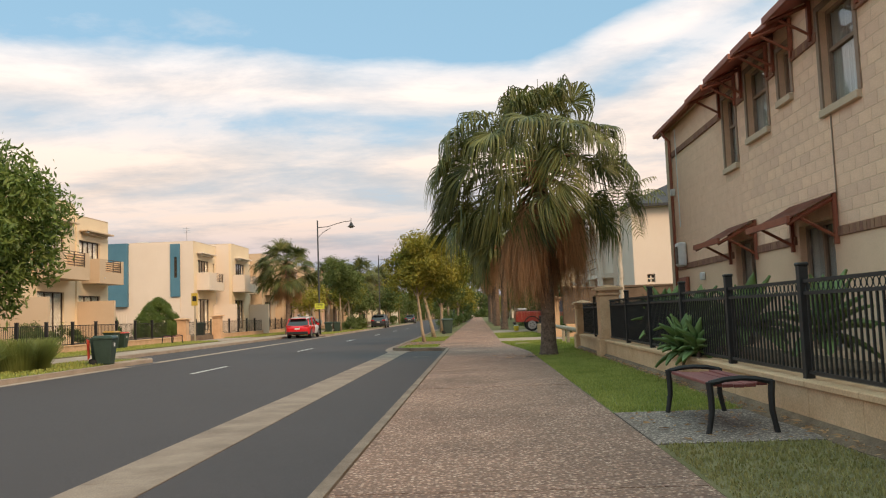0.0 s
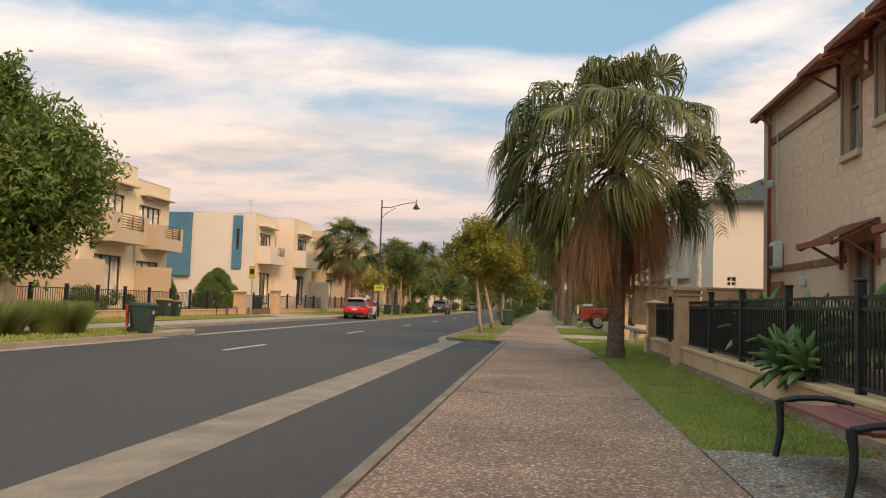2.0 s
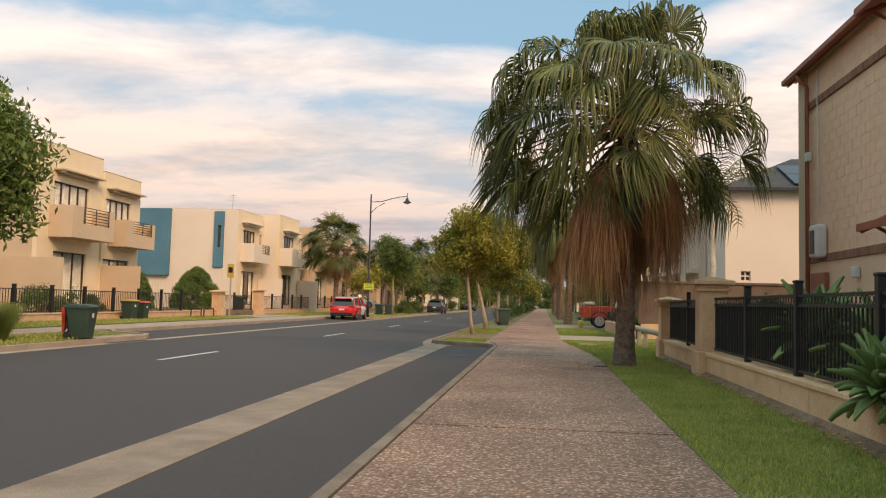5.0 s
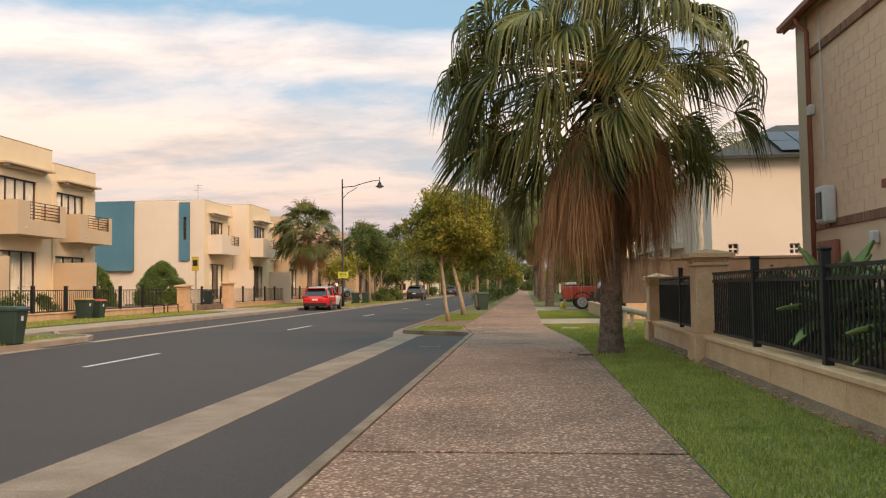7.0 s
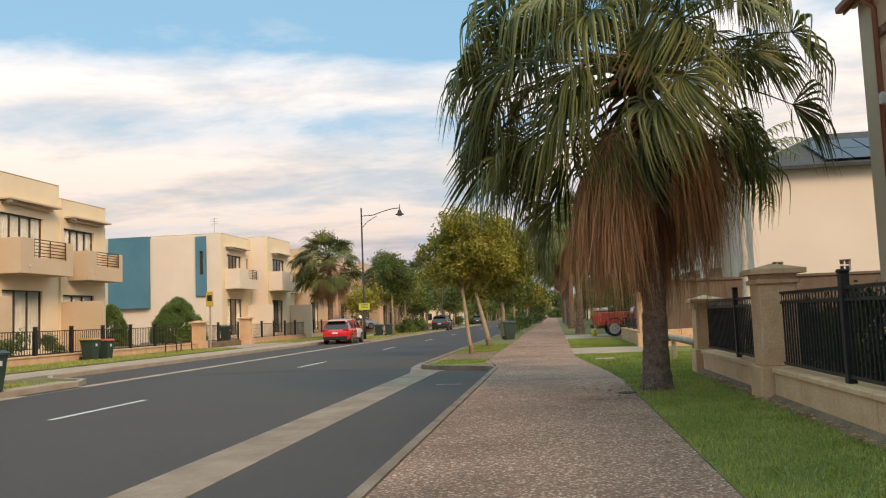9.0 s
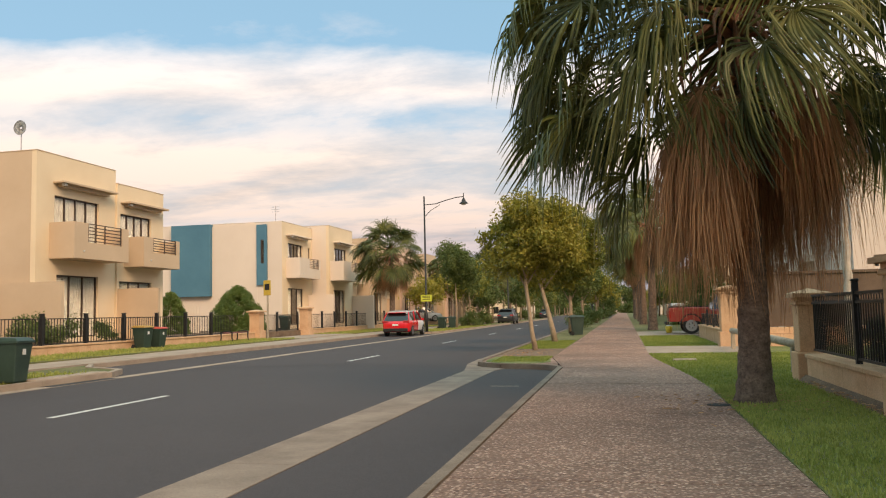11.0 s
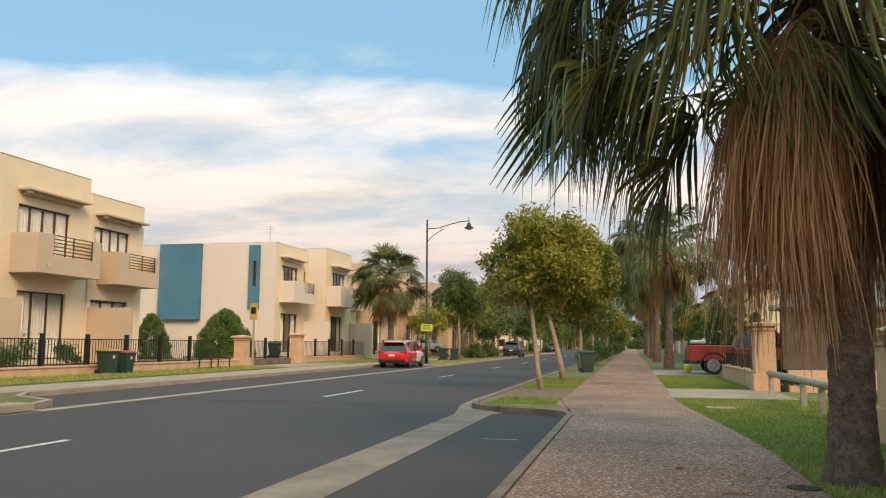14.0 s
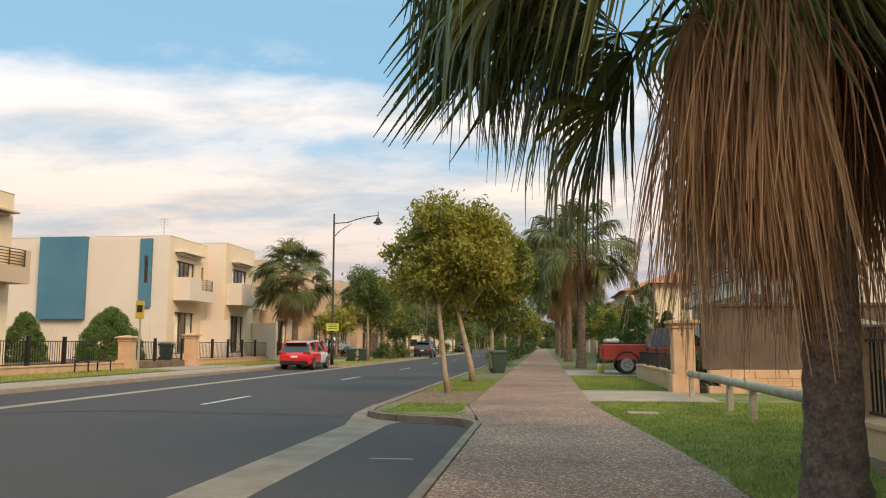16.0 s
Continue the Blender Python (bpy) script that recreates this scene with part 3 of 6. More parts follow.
bm = bmesh.new()
seam = [(-12.0, 31.6), (-11.3, 32.5), (-10.2, 33.3), (-8.6, 33.55), (-7.0, 33.35), (-5.4, 33.1), (-3.95, 32.85)]
for (x0, y0), (x1, y1) in zip(seam, seam[1:]):
    bm.faces.new([bm.verts.new(p) for p in ((x0, y0 - 0.05, -0.1165), (x1, y1 - 0.05, -0.1165), (x1, y1 + 0.05, -0.1165), (x0, y0 + 0.05, -0.1165))])
setting("tar_seam", bm, rubber, "dark sealed seam across the asphalt", "road seam")

# storm water inlet by the far kerb
inlet = thing("storm_drain", "dark storm drain inlet under a concrete lintel at the kerb", "drain", (-12.42, 28.3, -0.12))
part("lintel", solid(-0.42, -1.25, 0.10, 0.06, 1.25, 0.17, 0.015), pale_concrete, inlet)
part("grate_frame", solid(0.05, -1.2, -0.02, 0.44, 1.2, 0.012, 0.005), black_steel, inlet)
part("throat", solid(-0.35, -1.2, -0.02, 0.045, 1.2, 0.09), rubber, inlet)


# ---- plants ----
def frond_mesh(name, mat, seed, elev, reach, size, drop, hang, segs=40, spread=112, split=0.40, tight=1.0, slim=1.0, cup=0.16, wild=0.10, loose=0.0):
    """A stalk that leaves at an angle and bows, then a pleated fan, joined near the hub, whose split tips hang straight down."""
    r = random.Random(seed)
    bm = bmesh.new()
    p, d, down, side = Vector((0.08, 0, 0)), Vector((math.cos(elev), 0, math.sin(elev))), Vector((0, 0, -1)), Vector((0, 1, 0))
    pts = [p.copy()]
    for k in range(6):
        p = p + d * reach / 6
        d = (d + down * (0.04 + 0.10 * k / 5)).normalized()
        pts.append(p.copy())
    tube(bm, pts, [0.034, 0.028, 0.023, 0.02, 0.018, 0.016, 0.013], 4, False)
    hub = p
    axis = (d + down * drop).normalized()
    up = axis.cross(side)
    if up.z < 0 or (abs(up.z) < 0.05 and up.x < 0):
        up = -up
    # hanging fans open outwards as well as sideways
    out = Vector((min(drop, 1.6) * 0.5 if split else 0.0, 0, 0))
    step = 2 * radians(spread) / segs
    n = 8
    for j in range(segs):
        phi = -radians(spread) + step * (j + 0.5) + r.uniform(-0.4 - 3 * loose, 0.4 + 3 * loose) * step
        e = (axis * math.cos(phi) + side * math.sin(phi) * tight + up * (cup + r.uniform(-0.05, 0.05)) + out * r.uniform(-0.25, 0.75)).normalized()
        long = size * (1.0 - 0.22 * (abs(phi) / 2.0) ** 2) * r.uniform(0.82 - 0.3 * loose, 1.15 + 0.1 * loose)
        lean = Vector((r.uniform(-0.13, 0.13), r.uniform(-0.13, 0.13), 0)) * loose
        pull, rows, q = hang * r.uniform(0.55, 1.35), [], hub.copy()
        full = 0.58 * step * split * long * slim if split else 0.0085 * slim
        for k in range(n + 1):
            f = k / n
            wide = max(0.004, full * f / split if f < split else full * (1 - 0.9 * ((f - split) / (1 - split)) ** 0.85)) if split else full * (1 - 0.7 * f)
            across = e.cross(up)
            across = across.normalized() if across.length > 0.05 else side
            fold = e.cross(across).normalized()
            if fold.z > 0:
                fold = -fold
            rows.append((q - across * wide + fold * wide * 0.55, q.copy(), q + across * wide + fold * wide * 0.55))
            bend = 0.05 + pull * max(0.0, f - 0.85 * split)
            e = (e + lean + down * bend + Vector((r.uniform(-wild, wild), r.uniform(-wild, wild), 0)) * f).normalized()
            q = q + e * long / n
        vs = [[bm.verts.new(v) for v in row] for row in rows]
        for a, b in zip(vs, vs[1:]):
            bm.faces.new((a[0], a[1], b[1], b[0]))
            bm.faces.new((a[1], a[2], b[2], b[1]))
    return mesh_of(name, bm, mat)


# stalk angle, stalk length, blade length, height of the stalk's root, how many, blade's droop, hang of its tips
FRONDS = ((80, 1.72, 1.35, 6.05, 6, 0.00, 9.0), (60, 1.65, 1.40, 6.00, 7, 0.20, 11.0), (40, 1.90, 1.45, 5.90, 8, 0.40, 12.0),
          (22, 2.30, 1.45, 5.80, 9, 0.55, 13.0), (6, 2.45, 1.45, 5.65, 10, 0.80, 13.0), (-8, 2.45, 1.45, 5.50, 11, 1.2, 13.0),
          (-22, 2.40, 1.45, 5.35, 11, 1.6, 12.0), (-37, 2.05, 1.40, 5.20, 6, 2.0, 11.0), (-54, 1.60, 1.40, 5.00, 2, 2.6, 10.0))


def palm(seed, at, spread_by=1.0, share=1.0, lowest=9, locks=15, lock_z=4.85, lock_fall=0.9, skirt=2.15, wide=0.95, segs=36, fade=6, droop=1.0):
    """A fan palm: open rings of drooping fans over a ragged skirt of dead leaves hanging in separate locks."""
    rng = random.Random(seed)
    tree = thing("fan_palm", "tall fan palm with drooping green fronds and a brown dead skirt", "palm tree", at, group="street palms")
    bm = bmesh.new()
    prof = [(0, 0.31), (0.10, 0.275), (0.35, 0.24), (0.8, 0.215), (1.5, 0.20), (2.4, 0.19), (3.4, 0.185), (4.4, 0.185), (5.3, 0.18), (5.9, 0.10)]
    rings = []
    for k in range(60):
        z = 5.9 * k / 59
        r = np.interp(z, [p[0] for p in prof], [p[1] for p in prof]) * (1 + 0.05 * ((k % 2) - 0.5) + rng.uniform(-0.02, 0.02))
        rings.append([bm.verts.new((0.05 * math.sin(z * 0.6) + r * math.cos(a) * (1 + rng.uniform(-0.03, 0.03)), r * math.sin(a), z - 0.05)) for a in (2 * math.pi * j / 16 for j in range(16))])
    for a, b in zip(rings, rings[1:]):
        for j in range(16):
            bm.faces.new((a[j], a[(j + 1) % 16], b[(j + 1) % 16], b[j]))
    part("trunk", bm, palm_bark, tree, smooth=True)
    for n, (ang, reach, size, root, count, drop, hang) in enumerate(FRONDS[:lowest]):
        shapes = [frond_mesh("frond", palm_fading if v == 1 and n >= fade else palm_green, seed * 50 + n * 3 + v, radians(ang + 7 * v), reach * (1 - 0.12 * v) * spread_by,
                             size * (0.4 + 0.6 * spread_by) * (1 - 0.06 * v), drop * droop, hang * droop, segs, tight=(1.0, 1.0, 0.9, 0.8, 0.72, 0.66, 0.6, 0.55, 0.5)[n]) for v in (-1, 0, 1)]
        count = round(count * share)
        for k in range(count):
            ob = new("frond", shapes[rng.choice((0, 1, 1, 2)) if n < fade else rng.choice((0, 1, 2))])
            ob.parent = tree
            # the lower fronds are left mostly on the two sides away from the trunk's bare face
            az = 360 * (k + 0.5 * n + rng.uniform(-0.5, 0.5)) / count if n < 5 else (180 + rng.uniform(-65, 65), rng.uniform(-60, 60), 180 + rng.uniform(-65, 65), 90 + rng.uniform(-40, 40), rng.uniform(-60, 60), rng.uniform(-140, -40))[k % 6]
            size_by = rng.uniform(0.74, 1.10)
            if 3 <= n <= 7 and k < 4:
                # the crown reaches furthest over the footpath
                az, size_by = (160, 196, 184, 172)[k] + rng.uniform(-12, 12), rng.uniform(0.96, 1.08)
            ob.matrix_basis = pose(0, 0, root + rng.uniform(-0.2, 0.2), rng.uniform(-34, 34), rng.uniform(-10, 10), az) @ Matrix.Scale(size_by, 4)
    # dead leaves collapse against one another in locks, some well out from the trunk
    brown = [frond_mesh("dead_frond", palm_dead, seed * 90 + k, radians(c), reach * wide, skirt, 7.0, 4.0, 58, 75, 0.0, 0.30, slim, 0.05, 0.3, 1.0) for k, (c, reach, slim) in enumerate(((-14, 1.40, 1.4), (-22, 1.15, 1.2), (-34, 0.85, 1.3), (-46, 0.65, 1.1), (-58, 0.5, 1.3), (-70, 0.36, 1.1)))]
    for c in range(locks):
        az, f = (c * 137.5 + rng.uniform(-18, 18)) % 360, rng.random()
        if abs(az - 285) < 22:
            az += 60 if az > 285 else -60
        for k in range(7):
            ob = new("dead_frond", brown[min(5, max(0, int(6 * (c % 6) / 6 + rng.uniform(-0.6, 1.2))))])
            ob.parent = tree
            ob.matrix_basis = pose(0, 0, lock_z - lock_fall * f + rng.uniform(-0.3, 0.25), rng.uniform(-8, 8), rng.uniform(-9, 6), az + rng.uniform(-14, 14)) @ Matrix.Scale(rng.uniform(0.58, 1.0), 4)
    old = mesh_of("old_stalk", tube(bmesh.new(), [(0.1, 0, 0), (0.45, 0, 0.14), (0.9, 0, 0.16), (1.35, 0, -0.02), (1.6, 0, -0.3)], [0.075, 0.06, 0.05, 0.035, 0.012], 5), stalk)
    for k in range(40):
        ob = new("old_stalk", old)
        ob.parent = tree
        ob.matrix_basis = pose(0, 0, 5.0 + 0.8 * rng.random(), rng.uniform(-10, 10), rng.uniform(-35, 60), k * 137.5) @ Matrix.Scale(rng.uniform(0.5, 1.0) * spread_by, 4)
    part("spear", tube(bmesh.new(), [(0, 0, 5.7), (0.02, 0.01, 6.6), (0.05, 0.02, 7.5 + 0.8 * spread_by)], [0.06, 0.035, 0.006], 5), palm_green, tree)
    return tree


palm_a = palm(3, (2.0, 23.65, -0.02), share=1.4, locks=23, segs=40)
palm_b = palm(8, (1.95, 62.4, -0.02), 0.84, 1.0, 7, 9, 5.3, 0.5, 1.3, 0.7, 28, 6, 0.4)
palm_b.scale = (1.17,) * 3
palm_c = palm(12, (-16.9, 70.0, 0.05), 0.76, 1.25, 9, 12, 4.9, 0.7, 1.5, 0.8, 24, 5, 0.14)
palm_c.scale = (1.05,) * 3
for x, y, s, turn in ((1.8, 80.0, 1.1, 40), (1.9, 96.0, 1.12, 100), (1.8, 114.0, 1.08, 160), (1.9, 134.0, 1.12, 220)):
    copy_thing(palm_b, pose(x, y, 0.02, 0, 0, turn) @ Matrix.Scale(s, 4))
for x, y, s, turn in ((-20.0, 28.0, 1.0, 75), (-17.8, 98.0, 1.05, 10), (-16.6, 112.0, 1.15, 130), (-16.0, 128.0, 1.15, 250), (-17.0, 150.0, 1.2, 50)):
    copy_thing(palm_c, pose(x, y, 0.02, 0, 0, turn) @ Matrix.Scale(s, 4))


def tree(name, label, at, trunk, limbs, blobs, count, size, leaf, bark, seed, category="tree", group="", shell=0.5, long=2.2):
    """A tapered trunk, limbs and a broken crown of many leaves."""
    t = thing(name, label, category, at, group=group)
    part("trunk", tube(bmesh.new(), [p[:3] for p in trunk], [p[3] for p in trunk], 10), bark, t, smooth=True)
    rng = random.Random(seed)
    for b in limbs:
        start, end = Vector(b[0]), Vector(b[1])
        mid = (start + end) / 2 + Vector((rng.uniform(-0.12, 0.12), rng.uniform(-0.12, 0.12), 0.12))
        part("limb", tube(bmesh.new(), [start, mid, end], [b[2], b[2] * 0.65, b[2] * 0.25], 6), bark, t, smooth=True)
    part("crown", leaf_cloud("crown", seed, blobs, count, size, leaf, shell=shell, long=long), leaf, t)
    return t


def lumps(seed, centre, radii, n, r0, r1):
    """Random overlapping lumps inside an egg-shaped crown."""
    rng = random.Random(seed)
    out = []
    for _ in range(n):
        while True:
            p = Vector((rng.uniform(-1, 1), rng.uniform(-1, 1), rng.uniform(-1, 1)))
            if p.length <= 1:
                break
        r = rng.uniform(r0, r1)
        out.append((centre[0] + p.x * (radii[0] - r * 0.6), centre[1] + p.y * (radii[1] - r * 0.6), centre[2] + p.z * (radii[2] - r * 0.6), r))
    return out


tree("street_tree", "young tree with a thin leaning trunk and yellow-green crown", (-2.75, 39.0, -0.02),
     [(0.05, 0, 0, 0.10), (-0.05, 0, 0.6, 0.075), (-0.12, 0, 1.4, 0.068), (-0.22, 0, 2.3, 0.06), (-0.15, 0.1, 3.4, 0.035), (-0.1, 0.1, 4.4, 0.012)],
     [((-0.2, 0, 2.1), (-1.1, 0.2, 3.6), 0.035), ((-0.2, 0, 2.2), (0.8, -0.2, 3.7), 0.035), ((-0.2, 0, 2.4), (0.1, 0.9, 3.9), 0.03), ((-0.2, 0, 2.4), (-0.3, -0.9, 3.8), 0.03), ((-0.2, 0, 2.8), (-0.9, -0.3, 4.7), 0.025)],
     lumps(5, (-0.05, 0.1, 3.75), (1.78, 1.7, 1.8), 36, 0.34, 0.75), 27000, 0.068, leaf_olive, pale_bark, 5, group="island trees")
tree("street_tree", "young tree with a forked leaning trunk and green-gold crown", (-2.7, 45.7, -0.02),
     [(0.1, 0, 0, 0.14), (0.0, 0, 0.6, 0.11), (-0.2, 0, 1.5, 0.09), (-0.42, 0, 2.4, 0.075), (-0.2, 0.1, 3.6, 0.045), (0.1, 0.1, 5.0, 0.012)],
     [((-0.35, 0, 2.2), (-1.4, 0.2, 4.0), 0.045), ((-0.35, 0, 2.2), (1.2, -0.2, 3.9), 0.045), ((-0.3, 0, 2.5), (0.5, 0.9, 4.2), 0.04), ((-0.3, 0, 2.7), (0.6, -0.6, 4.9), 0.03)],
     lumps(6, (0.15, 0.3, 4.15), (2.1, 2.0, 2.15), 36, 0.4, 0.9), 27000, 0.075, leaf_olive, pale_bark, 6, group="island trees")
tree("verge_tree", "full green street tree on the far verge", (-16.9, 25.4, 0.0),
     [(0, 0, 0, 0.17), (0.05, 0, 0.8, 0.13), (0.1, 0, 1.9, 0.11), (0.0, 0.1, 3.6, 0.07), (0.1, 0, 5.8, 0.02)],
     [((0.1, 0, 1.7), (1.7, -0.3, 3.2), 0.06), ((0.1, 0, 1.9), (-1.6, 0.3, 3.6), 0.06), ((0.05, 0, 2.2), (0.2, 1.6, 4.2), 0.05), ((0.05, 0, 2.2), (0.8, -1.5, 4.2), 0.05), ((0, 0.1, 3.2), (1.2, 0.2, 5.4), 0.04)],
     lumps(7, (-0.2, 0, 5.05), (3.15, 2.9, 3.5), 40, 0.75, 1.25), 44000, 0.10, leaf_green, pale_bark, 7, long=2.6)


def bush(name, label, at, radii, n, count, size, leaf, seed, category="shrub", group="", shell=0.7):
    t = thing(name, label, category, at, group=group)
    rng = random.Random(seed)
    for k in range(3):
        a = rng.random() * 6.28
        part("stem", tube(bmesh.new(), [(0, 0, -0.05), (0.2 * radii[0] * math.cos(a), 0.2 * radii[1] * math.sin(a), radii[2] * 0.6), (0.5 * radii[0] * math.cos(a), 0.5 * radii[1] * math.sin(a), radii[2] * 1.1)], [0.03, 0.02, 0.01], 5), pale_bark, t)
    blobs = lumps(seed, (0, 0, radii[2] * 0.95), radii, n, min(radii) * 0.35, min(radii) * 0.55)
    part("foliage", leaf_cloud("foliage", seed, blobs, count, size, leaf, shell=shell), leaf, t)
    return t


def clipped(name, label, at, r, h, count, size, leaf, seed):
    """A clipped dome: a dense leafy skin over an egg-shaped form, with small dents."""
    t = thing(name, label, "shrub", at)
    rng = np.random.default_rng(seed)
    blobs = []
    for k in range(260):
        a, f = rng.random() * 6.283, rng.random() ** 1.35
        z = h * f
        w = r * max(0.0, 1 - f ** 1.7) ** 0.72 * rng.uniform(0.78, 0.93)
        blobs.append((w * math.cos(a), w * math.sin(a), 0.04 + z * 0.93, r * 0.18))
    part("foliage", leaf_cloud("foliage", seed, blobs, count, size, leaf, shell=0.2, long=1.6, sprays=0), leaf, t)
    part("stem", tube(bmesh.new(), [(0, 0, -0.05), (0, 0, h * 0.7)], [0.08, 0.04], 6), pale_bark, t)
    return t


clipped("topiary_dome", "large clipped green domed shrub in the front yard", (-24.5, 60.0, 0.38), 1.85, 3.0, 52000, 0.065, leaf_green, 11)
clipped("topiary_dome", "clipped green domed shrub beside the end townhouse", (-26.3, 55.0, 0.38), 1.15, 2.6, 24000, 0.055, leaf_green, 12)
bush("yard_shrub", "grey-green shrub behind the low fence", (-21.6, 38.2, 0.38), (1.5, 1.6, 0.75), 12, 4500, 0.05, leaf_far, 13)
bush("yard_shrub", "small green shrub by the townhouse door", (-21.7, 42.6, 0.38), (0.7, 0.9, 0.5), 8, 1800, 0.045, leaf_far, 14)
bush("verge_shrub", "round olive shrub on the far verge", (-14.0, 86.0, 0.0), (1.7, 1.9, 0.75), 12, 4000, 0.07, leaf_far, 15)
bush("verge_shrub", "low dark green shrub beside the footpath", (-2.6, 66.0, 0.0), (0.9, 2.2, 0.75), 12, 3500, 0.06, leaf_far, 16)
bush("verge_shrub", "low green shrub further along the footpath", (-2.6, 84.0, 0.0), (0.9, 2.6, 0.8), 12, 3000, 0.07, leaf_far, 17)


def tuft(name, label, at, r, h, n, seed):
    """A clump of long arching grass."""
    t = thing(name, label, "grass clump", at)
    rng = np.random.default_rng(seed)
    v, f = [], []
    for k in range(n):
        a, s = rng.random() * 6.283, rng.random() ** 0.5
        p = np.array([r * 0.6 * s * math.cos(a), r * 0.6 * s * math.sin(a), 0.0])
        out = np.array([math.cos(a), math.sin(a), 0]) * r * rng.uniform(0.1, 0.75)
        hh = h * rng.uniform(0.55, 1.1)
        side = np.array([-math.sin(a + 1), math.cos(a + 1), 0]) * 0.008
        rows = [p, p + out * 0.25 + [0, 0, hh * 0.55], p + out * 0.6 + [0, 0, hh * 0.9], p + out + [0, 0, hh * 0.85]]
        b = len(v)
        for q, w in zip(rows, (1, 0.9, 0.6, 0.1)):
            v += [q - side * w, q + side * w]
        f += [(b, b + 1, b + 3, b + 2), (b + 2, b + 3, b + 5, b + 4), (b + 4, b + 5, b + 7, b + 6)]
    part("foliage", scatter_mesh("foliage", [list(map(float, q)) for q in v], f, leaf_grey), leaf_grey, t)
    return t


tuft("grass_clump", "tall soft green ornamental grass on the verge", (-14.2, 24.4, 0.0), 1.15, 1.05, 2600, 21)
tuft("grass_clump", "soft green ornamental grass beside the taller clump", (-15.0, 22.6, 0.0), 1.2, 1.0, 2200, 22)


def agave(label, at, count, size, seed, tilt=(0, 0)):
    """A rosette of broad fleshy pointed leaves on a short stem."""
    t = thing("agave", label, "succulent", at)
    rng = random.Random(seed)
    shapes = []
    for c in range(5):
        e = radians((72, 52, 34, 14, -14)[c])
        bm = bmesh.new()
        rows = []
        p, d = Vector((0.03, 0, 0)), Vector((math.cos(e), 0, math.sin(e)))
        for k in range(8):
            s = k / 7
            w = size * 0.18 * (0.45 + 1.5 * s if s < 0.42 else max(0.015, 1.08 * (1 - ((s - 0.42) / 0.58) ** 1.5)))
            n = Vector((-d.z, 0, d.x))
            rows.append([bm.verts.new(p + Vector((0, w * u, 0)) + n * (w * 0.35 * abs(u) ** 1.5) + n * off) for u, off in ((-1, 0), (-0.5, 0), (0, 0), (0.5, 0), (1, 0), (0.5, -0.02), (0, -0.035), (-0.5, -0.02))])
            p = p + d * size / 7
            d = (d + Vector((0, 0, -0.05 - 0.03 * c * s))).normalized()
        for a, b in zip(rows, rows[1:]):
            for j in range(8):
                bm.faces.new((a[j], a[(j + 1) % 8], b[(j + 1) % 8], b[j]))
        shapes.append(mesh_of("leaf", bm, agave_leaf, True))
    for k in range(count):
        s = k / count
        ob = new("leaf", shapes[min(4, int(s * 5))])
        ob.parent = t
        ob.matrix_basis = pose(0, 0, 0.10 - 0.16 * s, rng.uniform(-8, 8), rng.uniform(-8, 8), k * 137.5 + rng.uniform(-10, 10)) @ Matrix.Scale(rng.uniform(0.8, 1.1), 4)
    part("stem", tube(bmesh.new(), [(0.02, 0, -0.3), (0, 0, 0.05)], [0.045, 0.04], 8), palm_bark, t)
    return t


agave("large grey-green agave rosette leaning out over the wall", (3.33, 13.35, 0.60), 52, 0.47, 31)
agave("agave rosette beside the steel fence", (3.42, 12.75, 0.62), 36, 0.40, 32)
agave("tall agave rosette behind the steel fence", (4.25, 12.8, 0.95), 34, 0.72, 33)
agave("agave rosette rising behind the steel fence", (4.5, 10.6, 0.9), 30, 0.7, 34)
agave("broad-leaved agave behind the steel fence", (3.95, 17.2, 0.95), 26, 0.8, 35)
agave("agave behind the fence near the pillar", (4.1, 15.2, 0.85), 26, 0.75, 36)
for x, y, s, sd in ((4.5, 19.6, 0.55, 41), (4.2, 14.3, 0.5, 42), (4.4, 16.4, 0.5, 43)):
    bush("garden_shrub", "dark green shrub behind the steel fence", (x, y, 0.34), (0.8, 1.0, s), 9, 2200, 0.045, leaf_dark, sd, group="garden shrubs")


# ---- fences, walls, pillars ----
def pillar(at, w, h, label):
    t = thing("gate_pillar", label, "pillar", at)
    part("plinth", solid(-w * 0.62, -w * 0.62, -0.05, w * 0.62, w * 0.62, 0.48, 0.015), limestone, t)
    part("shaft", solid(-w / 2, -w / 2, 0.48, w / 2, w / 2, h - 0.24, 0.012), limestone, t)
    part("collar", solid(-w * 0.58, -w * 0.58, h - 0.24, w * 0.58, w * 0.58, h - 0.17, 0.012), limestone, t)
    part("neck", solid(-w * 0.52, -w * 0.52, h - 0.17, w * 0.52, w * 0.52, h - 0.10, 0.006), limestone, t)
    bm = box(bmesh.new(), -w * 0.72, -w * 0.72, h - 0.10, w * 0.72, w * 0.72, h - 0.03)
    top = [bm.verts.new((sx * w * 0.72, sy * w * 0.72, h - 0.03)) for sx, sy in ((-1, -1), (1, -1), (1, 1), (-1, 1))]
    peak = bm.verts.new((0, 0, h + 0.06))
    for k in range(4):
        bm.faces.new((top[k], top[(k + 1) % 4], peak))
    part("cap", bm, limestone, t)
    return t


